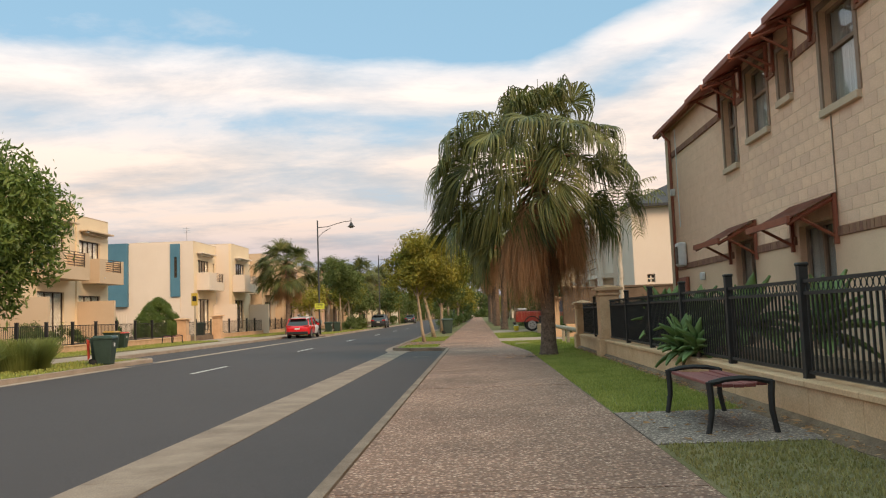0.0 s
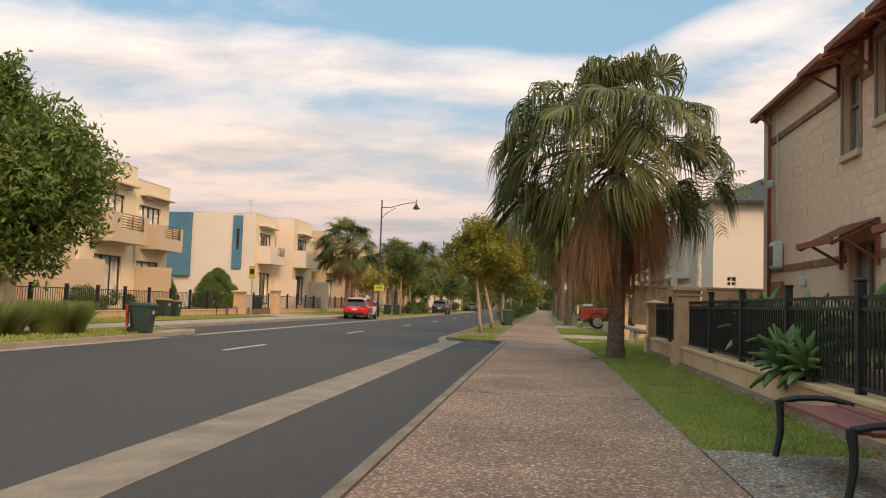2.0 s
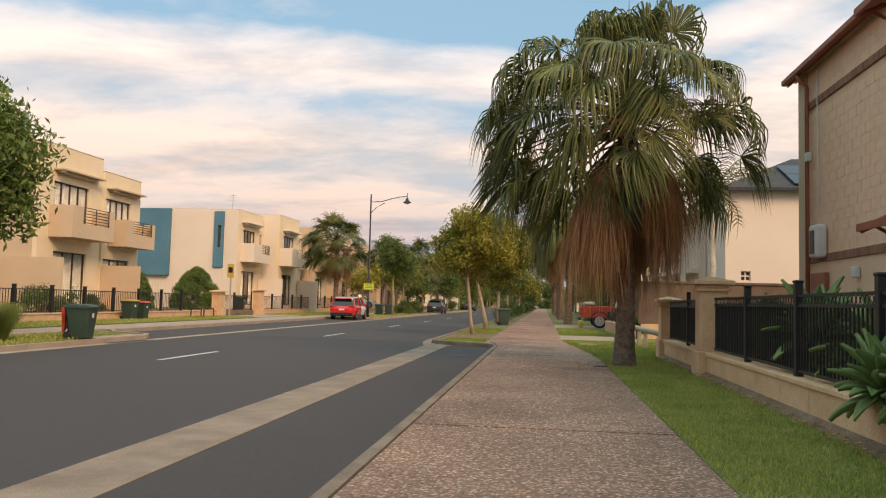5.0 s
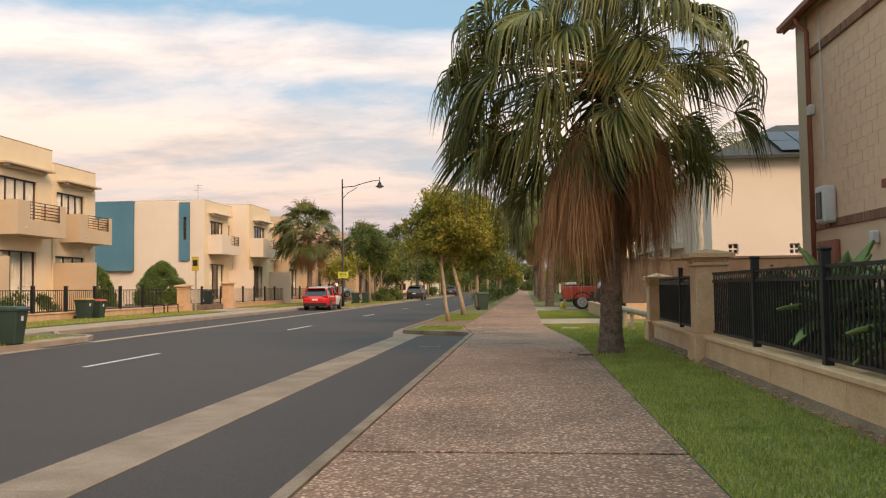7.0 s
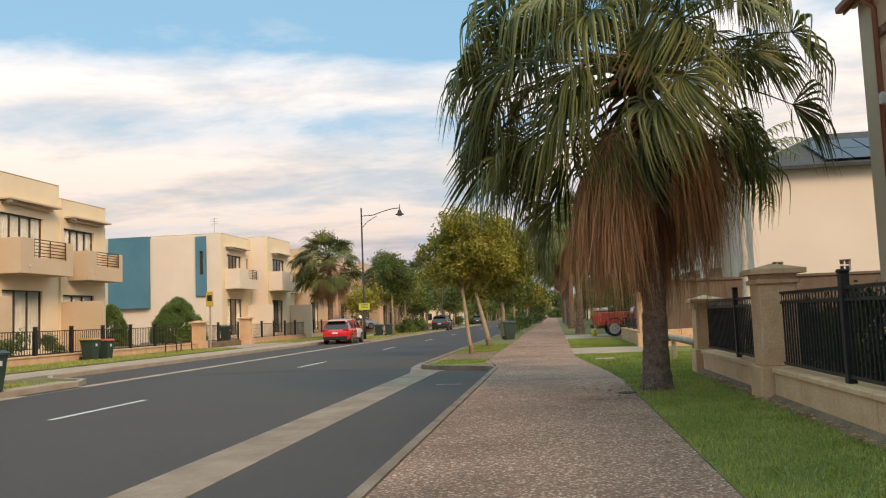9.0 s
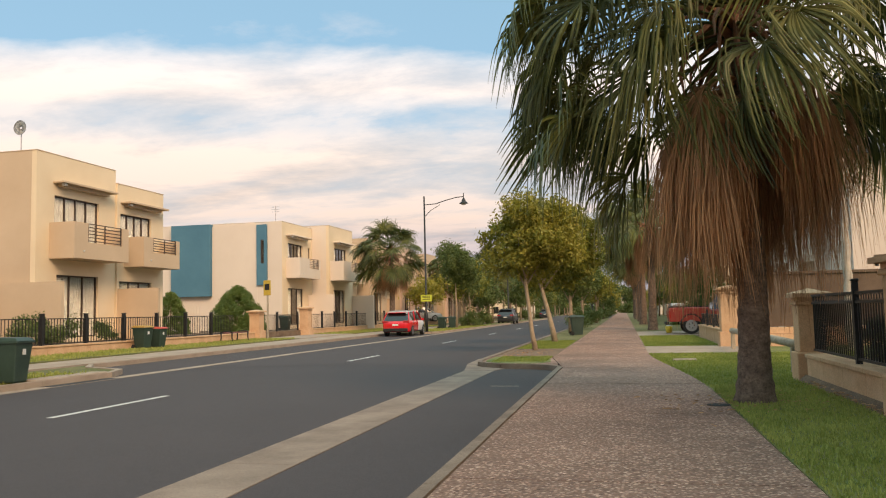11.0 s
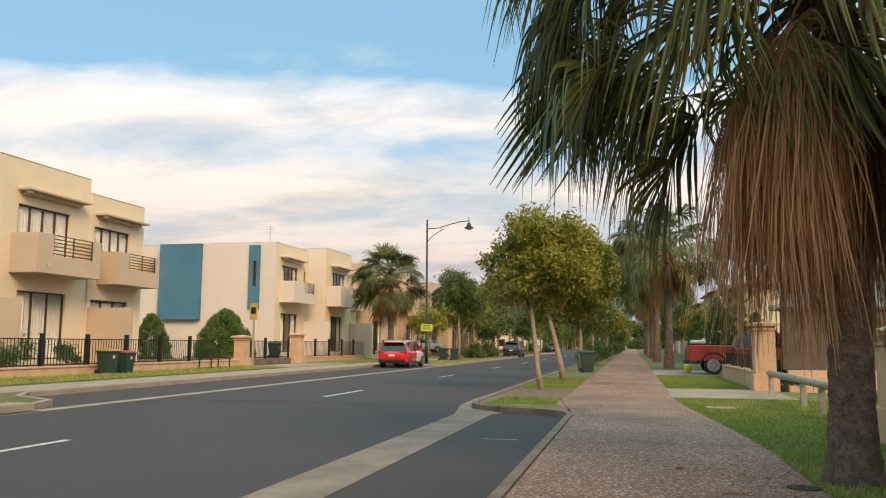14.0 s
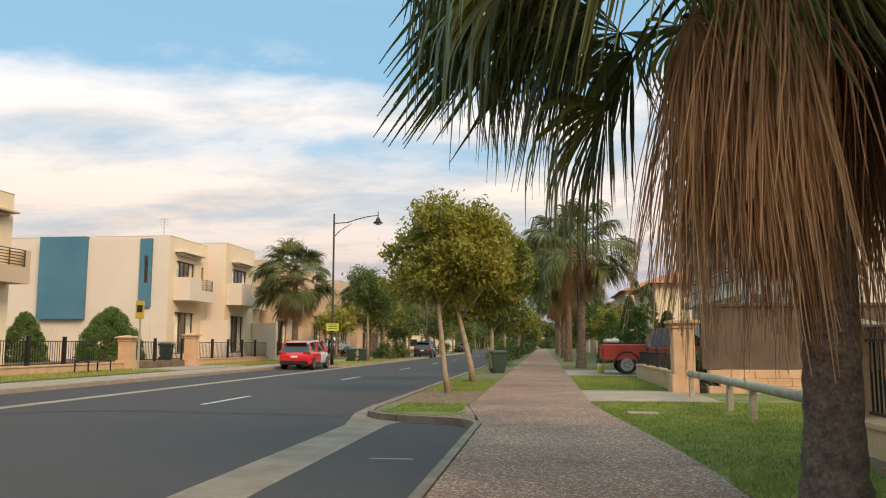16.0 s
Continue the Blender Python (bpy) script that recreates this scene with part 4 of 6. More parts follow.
def steel_fence(x, y0, y1, z0, h, label, ring=True, post_w=0.075, group="steel fence panels", first=True, last=True, gap=0.112):
    """One panel with its posts: rails, upright bars and a row of rings under the top rail."""
    t = thing("fence_panel", label, "fence", (x, y0, z0), group=group)
    n = y1 - y0
    for there, y in ((first, 0), (last, n)):
        if there:
            p = part("post", solid(-post_w / 2, y - post_w / 2, -0.02, post_w / 2, y + post_w / 2, h + 0.16, 0.004), black_steel, t)
            part("post_cap", solid(-post_w * 0.62, y - post_w * 0.62, h + 0.161, post_w * 0.62, y + post_w * 0.62, h + 0.20, 0.012), black_steel, p)
    for z in (0.07, h - 0.13, h) if ring else (0.07, h):
        part("rail", solid(-0.02, post_w / 2, z - 0.018, 0.02, n - post_w / 2, z + 0.018), black_steel, t)
    k = int(n / gap)
    me = mesh_of("bar", solid(-0.010, -0.011, 0.088, 0.010, 0.011, (h - 0.148) if ring else (h - 0.018)), black_steel)
    rg = None
    if ring:
        bm = bmesh.new()
        tube(bm, [(0, 0.05 * math.cos(a), 0.05 * math.sin(a)) for a in (2 * math.pi * j / 12 for j in range(13))], 0.006, 4, False)
        rg = mesh_of("ring", bm, black_steel)
    for j in range(1, k):
        y = n * j / k
        ob = new("bar", me)
        ob.parent, ob.location = t, (0, y, 0)
        if ring:
            ob = new("ring", rg)
            ob.parent, ob.location = t, (0, y, h - 0.065)
    return t


def plinth_wall(name, x0, x1, y0, y1, z1, mat, label, step=1.2, cope=True):
    w = thing(name, label, "wall", kind="structure")
    n = max(1, round((y1 - y0) / step))
    for k in range(n):
        a, b = y0 + (y1 - y0) * k / n, y0 + (y1 - y0) * (k + 1) / n
        part("block", solid(x0, a + 0.003, -0.33, x1, b - 0.003, z1 - 0.07, 0.006), mat, w)
        if cope:
            part("coping", solid(x0 - 0.035, a + 0.003, z1 - 0.069, x1 + 0.035, b - 0.003, z1, 0.010), mat, w)
    return w


plinth_wall("wall_plinth_near", 3.34, 3.62, -14, 20.9 + 0.5, 0.47, limestone, "low sandstone-coloured wall carrying the steel fence")
plinth_wall("wall_plinth_gate", 3.34, 3.62, 22.2, 26.8, 0.47, limestone, "low sandstone-coloured wall between the pillars")
POSTS = [-3.8, -1.3, 1.2, 3.7, 6.2, 8.68, 11.22, 13.75, 16.3, 18.86]
for a, b in zip(POSTS, POSTS[1:]):
    steel_fence(3.47, a, b, 0.47, 1.03, "black powder-coated steel fence panel with a ringed top rail", post_w=0.095, last=False)
steel_fence(3.47, 18.86, 21.35, 0.47, 1.03, "black steel fence panel ending at the pillar", post_w=0.095, last=False)
steel_fence(3.47, 22.25, 24.1, 0.47, 1.0, "black steel fence panel between the pillars", post_w=0.08, first=False)
steel_fence(3.47, 24.18, 26.8, 0.47, 1.0, "black steel fence panel beside the end pillar", post_w=0.08, first=False, last=False)
pillar((3.5, 21.8, 0), 0.52, 1.88, "sandstone-coloured fence pillar with a stepped cap")
pillar((3.5, 27.2, 0), 0.46, 1.55, "short sandstone-coloured end pillar")
pillar((3.72, 40.25, 0), 0.58, 1.98, "sandstone-coloured gate pillar beside the driveway")

for k, (x, y, h) in enumerate(((4.35, 20.3, 0.62), (4.4, 23.0, 0.55), (4.35, 25.2, 0.6), (4.4, 18.3, 0.6))):
    bush("garden_hedge", "dark clipped hedge shrub behind the steel fence", (x, y, 0.34), (0.55, 1.25, h), 12, 5200, 0.04, leaf_shade, 640 + k, group="garden hedge")

# far fence
plinth_wall("wall_plinth_far", -20.72, -20.46, 18, 54.3, 0.44, limestone, "low pale brick wall before the townhouses", 2.4)
plinth_wall("wall_plinth_far_rest", -20.72, -20.46, 62.4, 110, 0.44, limestone, "low pale wall before the further townhouses", 3.0)
FAR = [20.0 + 2.46 * k for k in range(14)]
for a, b in zip(FAR, FAR[1:]):
    steel_fence(-20.6, a, b, 0.42, 1.0, "black steel fence panel on the low wall", ring=False, post_w=0.13, last=False, gap=0.16, group="far fence panels")
for k in range(15):
    steel_fence(-20.6, 62.6 + 2.5 * k, 65.1 + 2.5 * k, 0.42, 1.0, "black steel fence panel before the townhouses", ring=False, post_w=0.13, last=False, gap=0.2, group="far fence panels")
pillar((-20.55, 54.7, 0.05), 0.62, 1.64, "pale stone gate pillar at the townhouse drive")
pillar((-20.55, 62.0, 0.05), 0.62, 1.85, "pale stone gate pillar on the drive's other side")
steel_fence(-20.9, 55.2, 58.2, 0.42, 1.0, "black steel gate leaf between the pillars", ring=False, post_w=0.09, gap=0.16, group="gate leaves")
steel_fence(-20.9, 58.3, 61.5, 0.42, 1.0, "black steel gate leaf between the pillars", ring=False, post_w=0.09, gap=0.16, group="gate leaves")

# log rail by the side lawn
rail = thing("log_rail", "weathered timber log rail on short posts beside the lawn", "railing", (3.5, 0, 0))
part("rail", tube(bmesh.new(), [(0, 28.4, 0.56), (0.02, 33.2, 0.57), (0.05, 38.3, 0.56)], 0.085, 10), weathered, rail, smooth=True)
for x, y in ((0, 28.7), (0, 31.95), (0.02, 33.8), (0.05, 38.1)):
    part("post", solid(x - 0.06, y - 0.06, -0.05, x + 0.06, y + 0.06, 0.50, 0.01), weathered, rail)

# brown boundary wall on a block base
bw = thing("wall_boundary", "brown rendered boundary wall on a pale block base", "wall", kind="structure")
part("render", solid(4.2, 40.0, 0.62, 22, 40.25, 2.32), boundary, bw)
part("coping", solid(4.15, 39.94, 2.322, 22, 40.31, 2.42, 0.01), boundary, bw)
for k in range(3):
    for j in range(12):
        x = 4.3 + 0.62 * j + (0.31 if k % 2 else 0)
        part("block", solid(x, 39.86 - 0.06 * (2 - k), -0.05 + 0.22 * k, x + 0.61, 40.0, 0.165 + 0.22 * k, 0.01), limestone, bw)
plinth_wall("wall_low_driveway", 3.7, 3.95, 40.6, 51.4, 0.5, limestone, "low pale wall beside the far lawn")
for k in range(4):
    steel_fence(3.83, 40.9 + 2.6 * k, 43.5 + 2.6 * k, 0.5, 0.5, "low black steel fence on the pale wall", ring=False, post_w=0.08, last=False, group="driveway fence panels")
for k, y in enumerate((43.0, 45.5, 47.6)):
    bush("hedge_shrub", "dark green hedge shrub behind the low wall", (4.75, y, 0.0), (0.6, 1.3, 0.52), 9, 2600, 0.05, leaf_dark, 60 + k, group="hedge shrubs")


# ---- buildings ----
def window(parent, place, u0, u1, v0, v1, depth, frame_mat, bars=1, cross=(), curtain=0.0, name="window", w=0.06):
    """A framed window in an opening: frame, mullions, panes and a curtain behind."""
    win = part(name, holed(bmesh.new(), place, u0, u1, v0, v1, [(u0 + w, u1 - w, v0 + w, v1 - w)], depth, depth + 0.07), frame_mat, parent)
    lights = bars + 1
    step = (u1 - u0 - 2 * w) / lights
    for k in range(lights):
        a, b = u0 + w + step * k, u0 + w + step * (k + 1)
        part("pane", holed(bmesh.new(), place, a + 0.004, b - 0.004, v0 + w, v1 - w, [], depth + 0.045, depth + 0.052), glass, win).visible_shadow = False
        if k:
            part("mullion", holed(bmesh.new(), place, a - 0.03, a + 0.03, v0 + w, v1 - w, [], depth + 0.004, depth + 0.075), frame_mat, win)
    for c in cross:
        part("transom", holed(bmesh.new(), place, u0 + w, u1 - w, c - 0.03, c + 0.03, [], depth + 0.003, depth + 0.072), frame_mat, win)
    if curtain:
        bm = bmesh.new()
        n = max(8, int((u1 - u0) / 0.05))
        lo, hi = [], []
        for k in range(n + 1):
            u = u0 + (u1 - u0) * k / n
            s = abs(2 * k / n - 1)
            d = depth + 0.085 + 0.02 * math.sin(k * 1.9)
            lo.append((u, d, v0 + 0.03, s))
            hi.append((u, d, v1 - 0.05, s))
        for k in range(n):
            if lo[k][3] >= 1 - curtain or curtain >= 1:
                bm.faces.new([bm.verts.new(place(*q[:3])) for q in (lo[k], lo[k + 1], hi[k + 1], hi[k])])
        if len(bm.faces):
            part("curtain", bm, curtain_cloth, win)
        else:
            bm.free()
    return win


def balcony(parent, y0, y1, z0, z1, out, wall_mat, r0, r1):
    """A solid-sided balcony with a steel rail let into its front; local x is out from the facade."""
    b = part("balcony", solid(0.003, y0, z0, out, y1, z0 + 0.16), wall_mat, parent, "rendered balcony with a steel rail")
    part("side_wall", solid(0.003, y0, z0 + 0.161, out - 0.0, y0 + 0.14, z1), wall_mat, b)
    part("side_wall", solid(0.003, y1 - 0.14, z0 + 0.161, out, y1, z1), wall_mat, b)
    part("front_wall", solid(out - 0.14, y0 + 0.142, z0 + 0.161, out - 0.002, r0, z1 - 0.002), wall_mat, b)
    part("front_wall", solid(out - 0.14, r0 + 0.002, z0 + 0.161, out - 0.004, r1, z0 + 0.72), wall_mat, b)
    part("front_wall", solid(out - 0.14, r1 + 0.002, z0 + 0.161, out - 0.002, y1 - 0.142, z1 - 0.002), wall_mat, b)
    for k in range(6):
        z = z0 + 0.80 + (z1 - z0 - 0.82) * k / 5
        part("rail", solid(out - 0.06, r0 + 0.01, z - 0.02, out - 0.03, r1 - 0.01, z + 0.02), dark_frame, b)
    for y in (r0 + 0.04, (r0 + r1) / 2, r1 - 0.04):
        part("rail_post", solid(out - 0.065, y - 0.02, z0 + 0.72, out - 0.025, y + 0.02, z1 - 0.01), dark_frame, b)
    part("drain_spout", solid(out, y0 + 0.55, z0 + 0.30, out + 0.06, y0 + 0.62, z0 + 0.35), white_plastic, b)
    return b


def townhouse(xf, y0, y1, top, win, door, bal, canopy, label, wall_mat=None, side_mat=None, depth=11.0, fin=None, curtain=0.8, rail=None, base=0.38, slit=None):
    """A flat-roofed two-storey unit whose front faces +x; all y and z given in the world, the thing stands at (xf, y0)."""
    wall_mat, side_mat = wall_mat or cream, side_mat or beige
    t = thing("townhouse", label, "house", (xf, y0, 0), group="townhouses")
    n = y1 - y0
    front = lambda u, d, v: (-d, u, v)
    holes = [(a - y0, b - y0, c, d) for a, b, c, d in (win, door, slit or (0, 0, 0, 0)) if b > a]
    part("front_wall", holed(bmesh.new(), front, 0, n, base - 0.2, top, holes, 0, 0.24), wall_mat, t)
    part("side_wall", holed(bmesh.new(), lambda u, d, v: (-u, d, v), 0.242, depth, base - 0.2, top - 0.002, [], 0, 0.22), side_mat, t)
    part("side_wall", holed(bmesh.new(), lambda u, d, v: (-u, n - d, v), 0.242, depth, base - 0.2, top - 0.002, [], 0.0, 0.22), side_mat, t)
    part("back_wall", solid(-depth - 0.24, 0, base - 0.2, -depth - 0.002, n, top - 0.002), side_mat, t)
    part("roof", solid(-depth, 0.222, top - 0.55, -0.242, n - 0.222, top - 0.40), slate_roof, t)
    part("floor_slab", solid(-depth, 0.222, 3.45, -0.242, n - 0.222, 3.7), offwhite, t)
    part("parapet_cap", solid(-0.28, -0.02, top + 0.001, 0.02, n + 0.001, top + 0.035, 0.006), side_mat, t)
    part("parapet_cap", solid(-depth, -0.02, top + 0.001, -0.282, 0.25, top + 0.033, 0.006), side_mat, t)
    if win[1] > win[0]:
        window(t, front, win[0] - y0, win[1] - y0, win[2], win[3], 0.10, dark_frame, 3, (), curtain)
    if door[1] > door[0]:
        window(t, front, door[0] - y0, door[1] - y0, door[2], door[3], 0.10, dark_frame, 2, (), curtain, "glass_door")
    if slit:
        window(t, front, slit[0] - y0, slit[1] - y0, slit[2], slit[3], 0.10, dark_frame, 0, (), 0)
    if canopy:
        a, b, z = canopy
        c = part("canopy", solid(0.003, a - y0, z, 0.55, b - y0, z + 0.09, 0.01), side_mat, t, "thin window hood")
        part("floodlight", solid(0.30, a - y0 + 0.15, z - 0.10, 0.45, a - y0 + 0.38, z - 0.002, 0.01), white_plastic, c)
        part("bracket", solid(0.004, a - y0 + 0.3, z - 0.14, 0.28, b - y0 - 0.3, z - 0.003), side_mat, c)
    if bal:
        a, b, z0, z1, out = bal
        r0, r1 = rail or (a + 0.75, b - 0.35)
        balcony(t, a - y0, b - y0, z0, z1, out, side_mat, r0 - y0, r1 - y0)
    for f in fin or ():
        yy, x0, x1, z = f
        part("privacy_wall", solid(x0 - xf, yy - y0 - 0.09, base - 0.2, x1 - xf, yy - y0 + 0.09, z), side_mat, t)
    return t


townhouse(-23.6, 40.4, 45.75, 8.56, (41.5, 44.5, 4.2, 6.78), (41.7, 44.5, 0.6, 3.34), (41.2, 45.0, 4.0, 5.56, 1.25), (41.4, 45.2, 7.30),
          "cream rendered townhouse with a beige side wall and a balcony", curtain=1.0, fin=((40.28, -26.5, -22.15, 2.96),), rail=(42.1, 44.5), depth=13)
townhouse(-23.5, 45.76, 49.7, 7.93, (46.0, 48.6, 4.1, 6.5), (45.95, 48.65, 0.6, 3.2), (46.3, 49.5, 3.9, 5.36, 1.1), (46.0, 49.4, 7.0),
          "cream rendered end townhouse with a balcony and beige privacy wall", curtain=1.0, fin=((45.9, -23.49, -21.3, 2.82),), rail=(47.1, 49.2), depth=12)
townhouse(-23.2, 64.2, 69.72, 8.06, (65.2, 67.9, 4.2, 6.6), (65.17, 67.95, 0.7, 3.34), (64.85, 68.7, 4.05, 5.5, 1.1), (64.9, 68.6, 7.1),
          "cream rendered townhouse with a blue and white side", side_mat=offwhite, rail=(66.6, 68.4), curtain=0.55, slit=(68.95, 69.35, 4.9, 6.5), fin=((68.9, -23.15, -21.1, 2.9),))
townhouse(-21.8, 69.75, 75.2, 8.27, (70.9, 73.7, 4.3, 6.6), (70.7, 73.2, 0.7, 3.3), (70.0, 74.2, 4.0, 5.5, 1.1), (70.7, 74.4, 7.0),
          "pale beige townhouse standing forward of its neighbour", side_mat=offwhite, rail=(71.8, 73.9), curtain=0.55, fin=((75.0, -21.75, -19.9, 2.9),))
for k in range(6):
    y = 75.25 + 10.6 * k
    townhouse(-23.2, y, y + 5.2, 7.7, (y + 0.9, y + 3.5, 4.2, 6.5), (y + 0.9, y + 3.4, 0.7, 3.3), (y + 0.8, y + 4.4, 4.0, 5.4, 1.1), (y + 0.8, y + 4.2, 6.9), "cream townhouse further along the row", curtain=0.55, fin=((y - 0.1, -23.2, -21.2, 2.8),))
    townhouse(-22.0, y + 5.25, y + 10.5, 8.2, (y + 6.2, y + 8.8, 4.2, 6.6), (y + 6.2, y + 8.7, 0.7, 3.3), (y + 6.0, y + 9.8, 4.0, 5.5, 1.1), (y + 6.0, y + 9.6, 7.0), "beige townhouse further along the row", wall_mat=pink_render if k % 2 else beige, curtain=0.55)

side = thing("townhouse_wing", "white side wing with blue feature panels", "house", (-23.2, 64.2, 0))
part("cream_return", solid(-1.10, -0.03, 0.2, -0.01, -0.004, 8.055), offwhite, side)
strip = part("blue_strip", holed(bmesh.new(), lambda u, d, v: (-u, d, v), 1.11, 1.86, 3.55, 7.88, [(1.30, 1.55, 5.1, 6.8)], -0.22, -0.005), blue_render, side, "blue rendered feature strip")
window(strip, lambda u, d, v: (-u, d, v), 1.30, 1.55, 5.1, 6.8, -0.14, dark_frame, 0, (), 0, "slot_window", 0.04)
# dark plate added behind the slot glass, standing in for an unlit interior
part("slot_blind", solid(-1.55, -0.06, 5.1, -1.30, -0.045, 6.8), dark_frame, strip)
part("white_wall", solid(-5.38, -0.10, 0.2, -1.862, -0.004, 7.92), offwhite, side)
part("strip_base", solid(-1.86, -0.09, 0.2, -1.11, -0.004, 3.545), offwhite, side)
part("blue_panel", solid(-8.47, -0.45, 2.87, -5.385, -0.004, 8.05), blue_render, side, "large blue rendered box panel")
part("under_wall", solid(-8.47, -0.08, 0.2, -5.385, -0.003, 2.865), offwhite, side)
part("rear_wall", solid(-14.0, 0.1, 0.2, -8.475, 0.3, 7.85), offwhite, side)
part("roof_vent", solid(-5.0, 0.8, 7.93, -4.2, 1.2, 8.25, 0.02), white_plastic, side)
for x, y, z in ((-24.0, 64.9, 8.06),):
    ant = thing("roof_antenna", "thin rooftop television antenna", "antenna", (x, y, z - 0.5))
    part("mast", tube(bmesh.new(), [(0, 0, 0), (0, 0, 1.75)], 0.025, 6), alloy, ant)
    for k in range(3):
        part("element", tube(bmesh.new(), [(-0.3, 0, 1.3 + 0.18 * k), (0.3, 0, 1.3 + 0.18 * k)], 0.012, 5), alloy, ant)

dish = thing("satellite_dish", "small round satellite dish on a thin roof mast", "satellite dish", (-25.6, 41.8, 8.0))
part("mast", tube(bmesh.new(), [(0, 0, 0), (0, 0, 1.7)], 0.025, 6), alloy, dish)
bm = tube(bmesh.new(), [(0, -0.02, 1.95), (0, -0.06, 1.95), (0, -0.10, 1.95)], [0.05, 0.26, 0.33], 16, False)
bmesh.ops.solidify(bm, geom=bm.faces[:], thickness=0.012)
part("reflector", bm, white_plastic, dish, smooth=True)
part("feed_arm", tube(bmesh.new(), [(0, -0.05, 1.66), (0, -0.40, 1.85)], 0.012, 5), alloy, dish)

# low pale yard fence between the end townhouse and the blue wing
yf = thing("yard_fence", "white slatted yard fence under the blue wall", "fence", (-31, 57.5, 0.38))
for k in range(26):
    part("slat", solid(0.2 * k, 0, 0, 0.2 * k + 0.185, 0.04, 1.75), offwhite, yf)
garage = thing("garage", "low cream garage with a dark door beside the townhouses", "house", (-25.2, 29.0, 0.2))
gp = lambda u, d, v: (-d, u, v)
part("front_wall", holed(bmesh.new(), gp, 0, 8.6, 0, 3.2, [(1.2, 3.9, 0.15, 2.6), (5.2, 7.6, 0.15, 2.6)], 0, 0.24), cream, garage)
part("garage_door", solid(-0.16, 1.2, 0.15, -0.08, 3.9, 2.6), dark_frame, garage)
part("garage_door", solid(-0.16, 5.2, 0.15, -0.08, 7.6, 2.6), dark_frame, garage)
part("side_wall", solid(-8, 0, 0, -0.245, 0.24, 3.2), beige, garage)
part("side_wall", solid(-8, 8.36, 0, -0.245, 8.6, 3.2), beige, garage)
part("roof", solid(-8.1, -0.1, 3.202, 0.1, 8.7, 3.36, 0.01), beige, garage)
pillar((-20.55, 30.6, 0.05), 0.62, 1.75, "pale stone pillar at the garage drive")

# two-storey block house on the near side
WX, WY1 = 5.78, 23.7
house = thing("block_house", "two-storey sandstone block house with terracotta hoods", "house", (WX, 0, 0))
hp = lambda u, d, v: (d, u, v)
WINDOWS = [(11.9, 13.1, 4.40, 6.05), (14.35, 14.92, 5.04, 5.95), (15.54, 16.7, 4.72, 6.1), (17.46, 18.3, 4.37, 5.95)]
DOORS = [(13.1, 14.5, 0.45, 2.62), (16.8, 18.05, 0.45, 2.66)]
part("wall", holed(bmesh.new(), hp, -6, WY1, 0.2, 6.42, WINDOWS + DOORS, 0.021, 0.28), mortar, house)
part("end_wall", solid(0.03, WY1 + 0.001, 0.2, 9.5, WY1 + 0.26, 6.42), smooth_wall, house)
part("back_wall", solid(9.3, -6, 0.2, 9.5, WY1, 6.42), smooth_wall, house)
part("end_wall", solid(0.03, -6.3, 0.2, 9.5, -6.01, 6.42), smooth_wall, house)
part("upper_floor", solid(0.3, -6, 3.1, 9.28, WY1, 3.3), offwhite, house)
part("corner_pier", solid(-0.035, 23.28, 0.36, 0.028, WY1 + 0.02, 6.40), smooth_wall, house)
for a, b, c, d in WINDOWS:
    w = window(house, hp, a, b, c, d, 0.14, brown_frame, 0, ((c + d) / 2 + 0.15,) if b - a > 0.7 else (), 1.0 if b - a > 0.7 else 0)
    part("sill", solid(-0.06, a - 0.06, c - 0.13, 0.13, b + 0.06, c - 0.002, 0.01), smooth_wall, w)
    part("reveal", holed(bmesh.new(), hp, a - 0.10, b + 0.10, c, d + 0.1, [(a + 0.001, b - 0.001, c - 1, d)], -0.005, 0.027), brown_frame, w)
for a, b, c, d in DOORS:
    window(house, hp, a, b, c, d, 0.14, brown_frame, 1, (), 0.9)
part("gutter", solid(-0.30, -6.4, 6.36, -0.17, WY1 + 0.40, 6.49, 0.02), terracotta, house)
part("fascia", solid(-0.168, -6.4, 6.34, -0.14, WY1 + 0.40, 6.52), terracotta, house)
part("soffit", solid(-0.14, -6.4, 6.422, 0.03, WY1 + 0.36, 6.45), smooth_wall, house)
bm = bmesh.new()
q = [bm.verts.new(v) for v in ((-0.20, -6.4, 6.52), (-0.20, WY1 + 0.40, 6.52), (4.8, WY1 - 4.6, 8.5), (4.8, -6.4, 8.5), (9.8, -6.4, 6.56), (9.8, WY1 + 0.36, 6.56))]
for f in ((0, 1, 2, 3), (3, 2, 5, 4), (1, 5, 2)):
    bm.faces.new([q[k] for k in f])
bmesh.ops.solidify(bm, geom=bm.faces[:], thickness=0.05)
part("roof", bm, roof_tile, house)
part("downpipe", tube(bmesh.new(), [(-0.24, 23.15, 6.38), (-0.20, 23.12, 6.22), (-0.075, 23.05, 6.05), (-0.075, 23.05, 0.36)], 0.045, 8), terracotta, house, smooth=True)
part("conduit", tube(bmesh.new(), [(-0.03, 22.55, 6.3), (-0.03, 22.5, 3.5)], 0.014, 6), white_plastic, house)
part("meter_cupboard", solid(-0.09, 22.0, 0.36, -0.004, 22.85, 2.08, 0.01), terracotta, house)
mb = part("meter_box", solid(-0.24, 22.05, 2.37, -0.004, 22.5, 3.04, 0.08, 3), white_plastic, house, "rounded grey and white inverter box")
part("cover", solid(-0.262, 22.12, 2.45, -0.242, 22.36, 2.92, 0.008), dark_frame, mb)
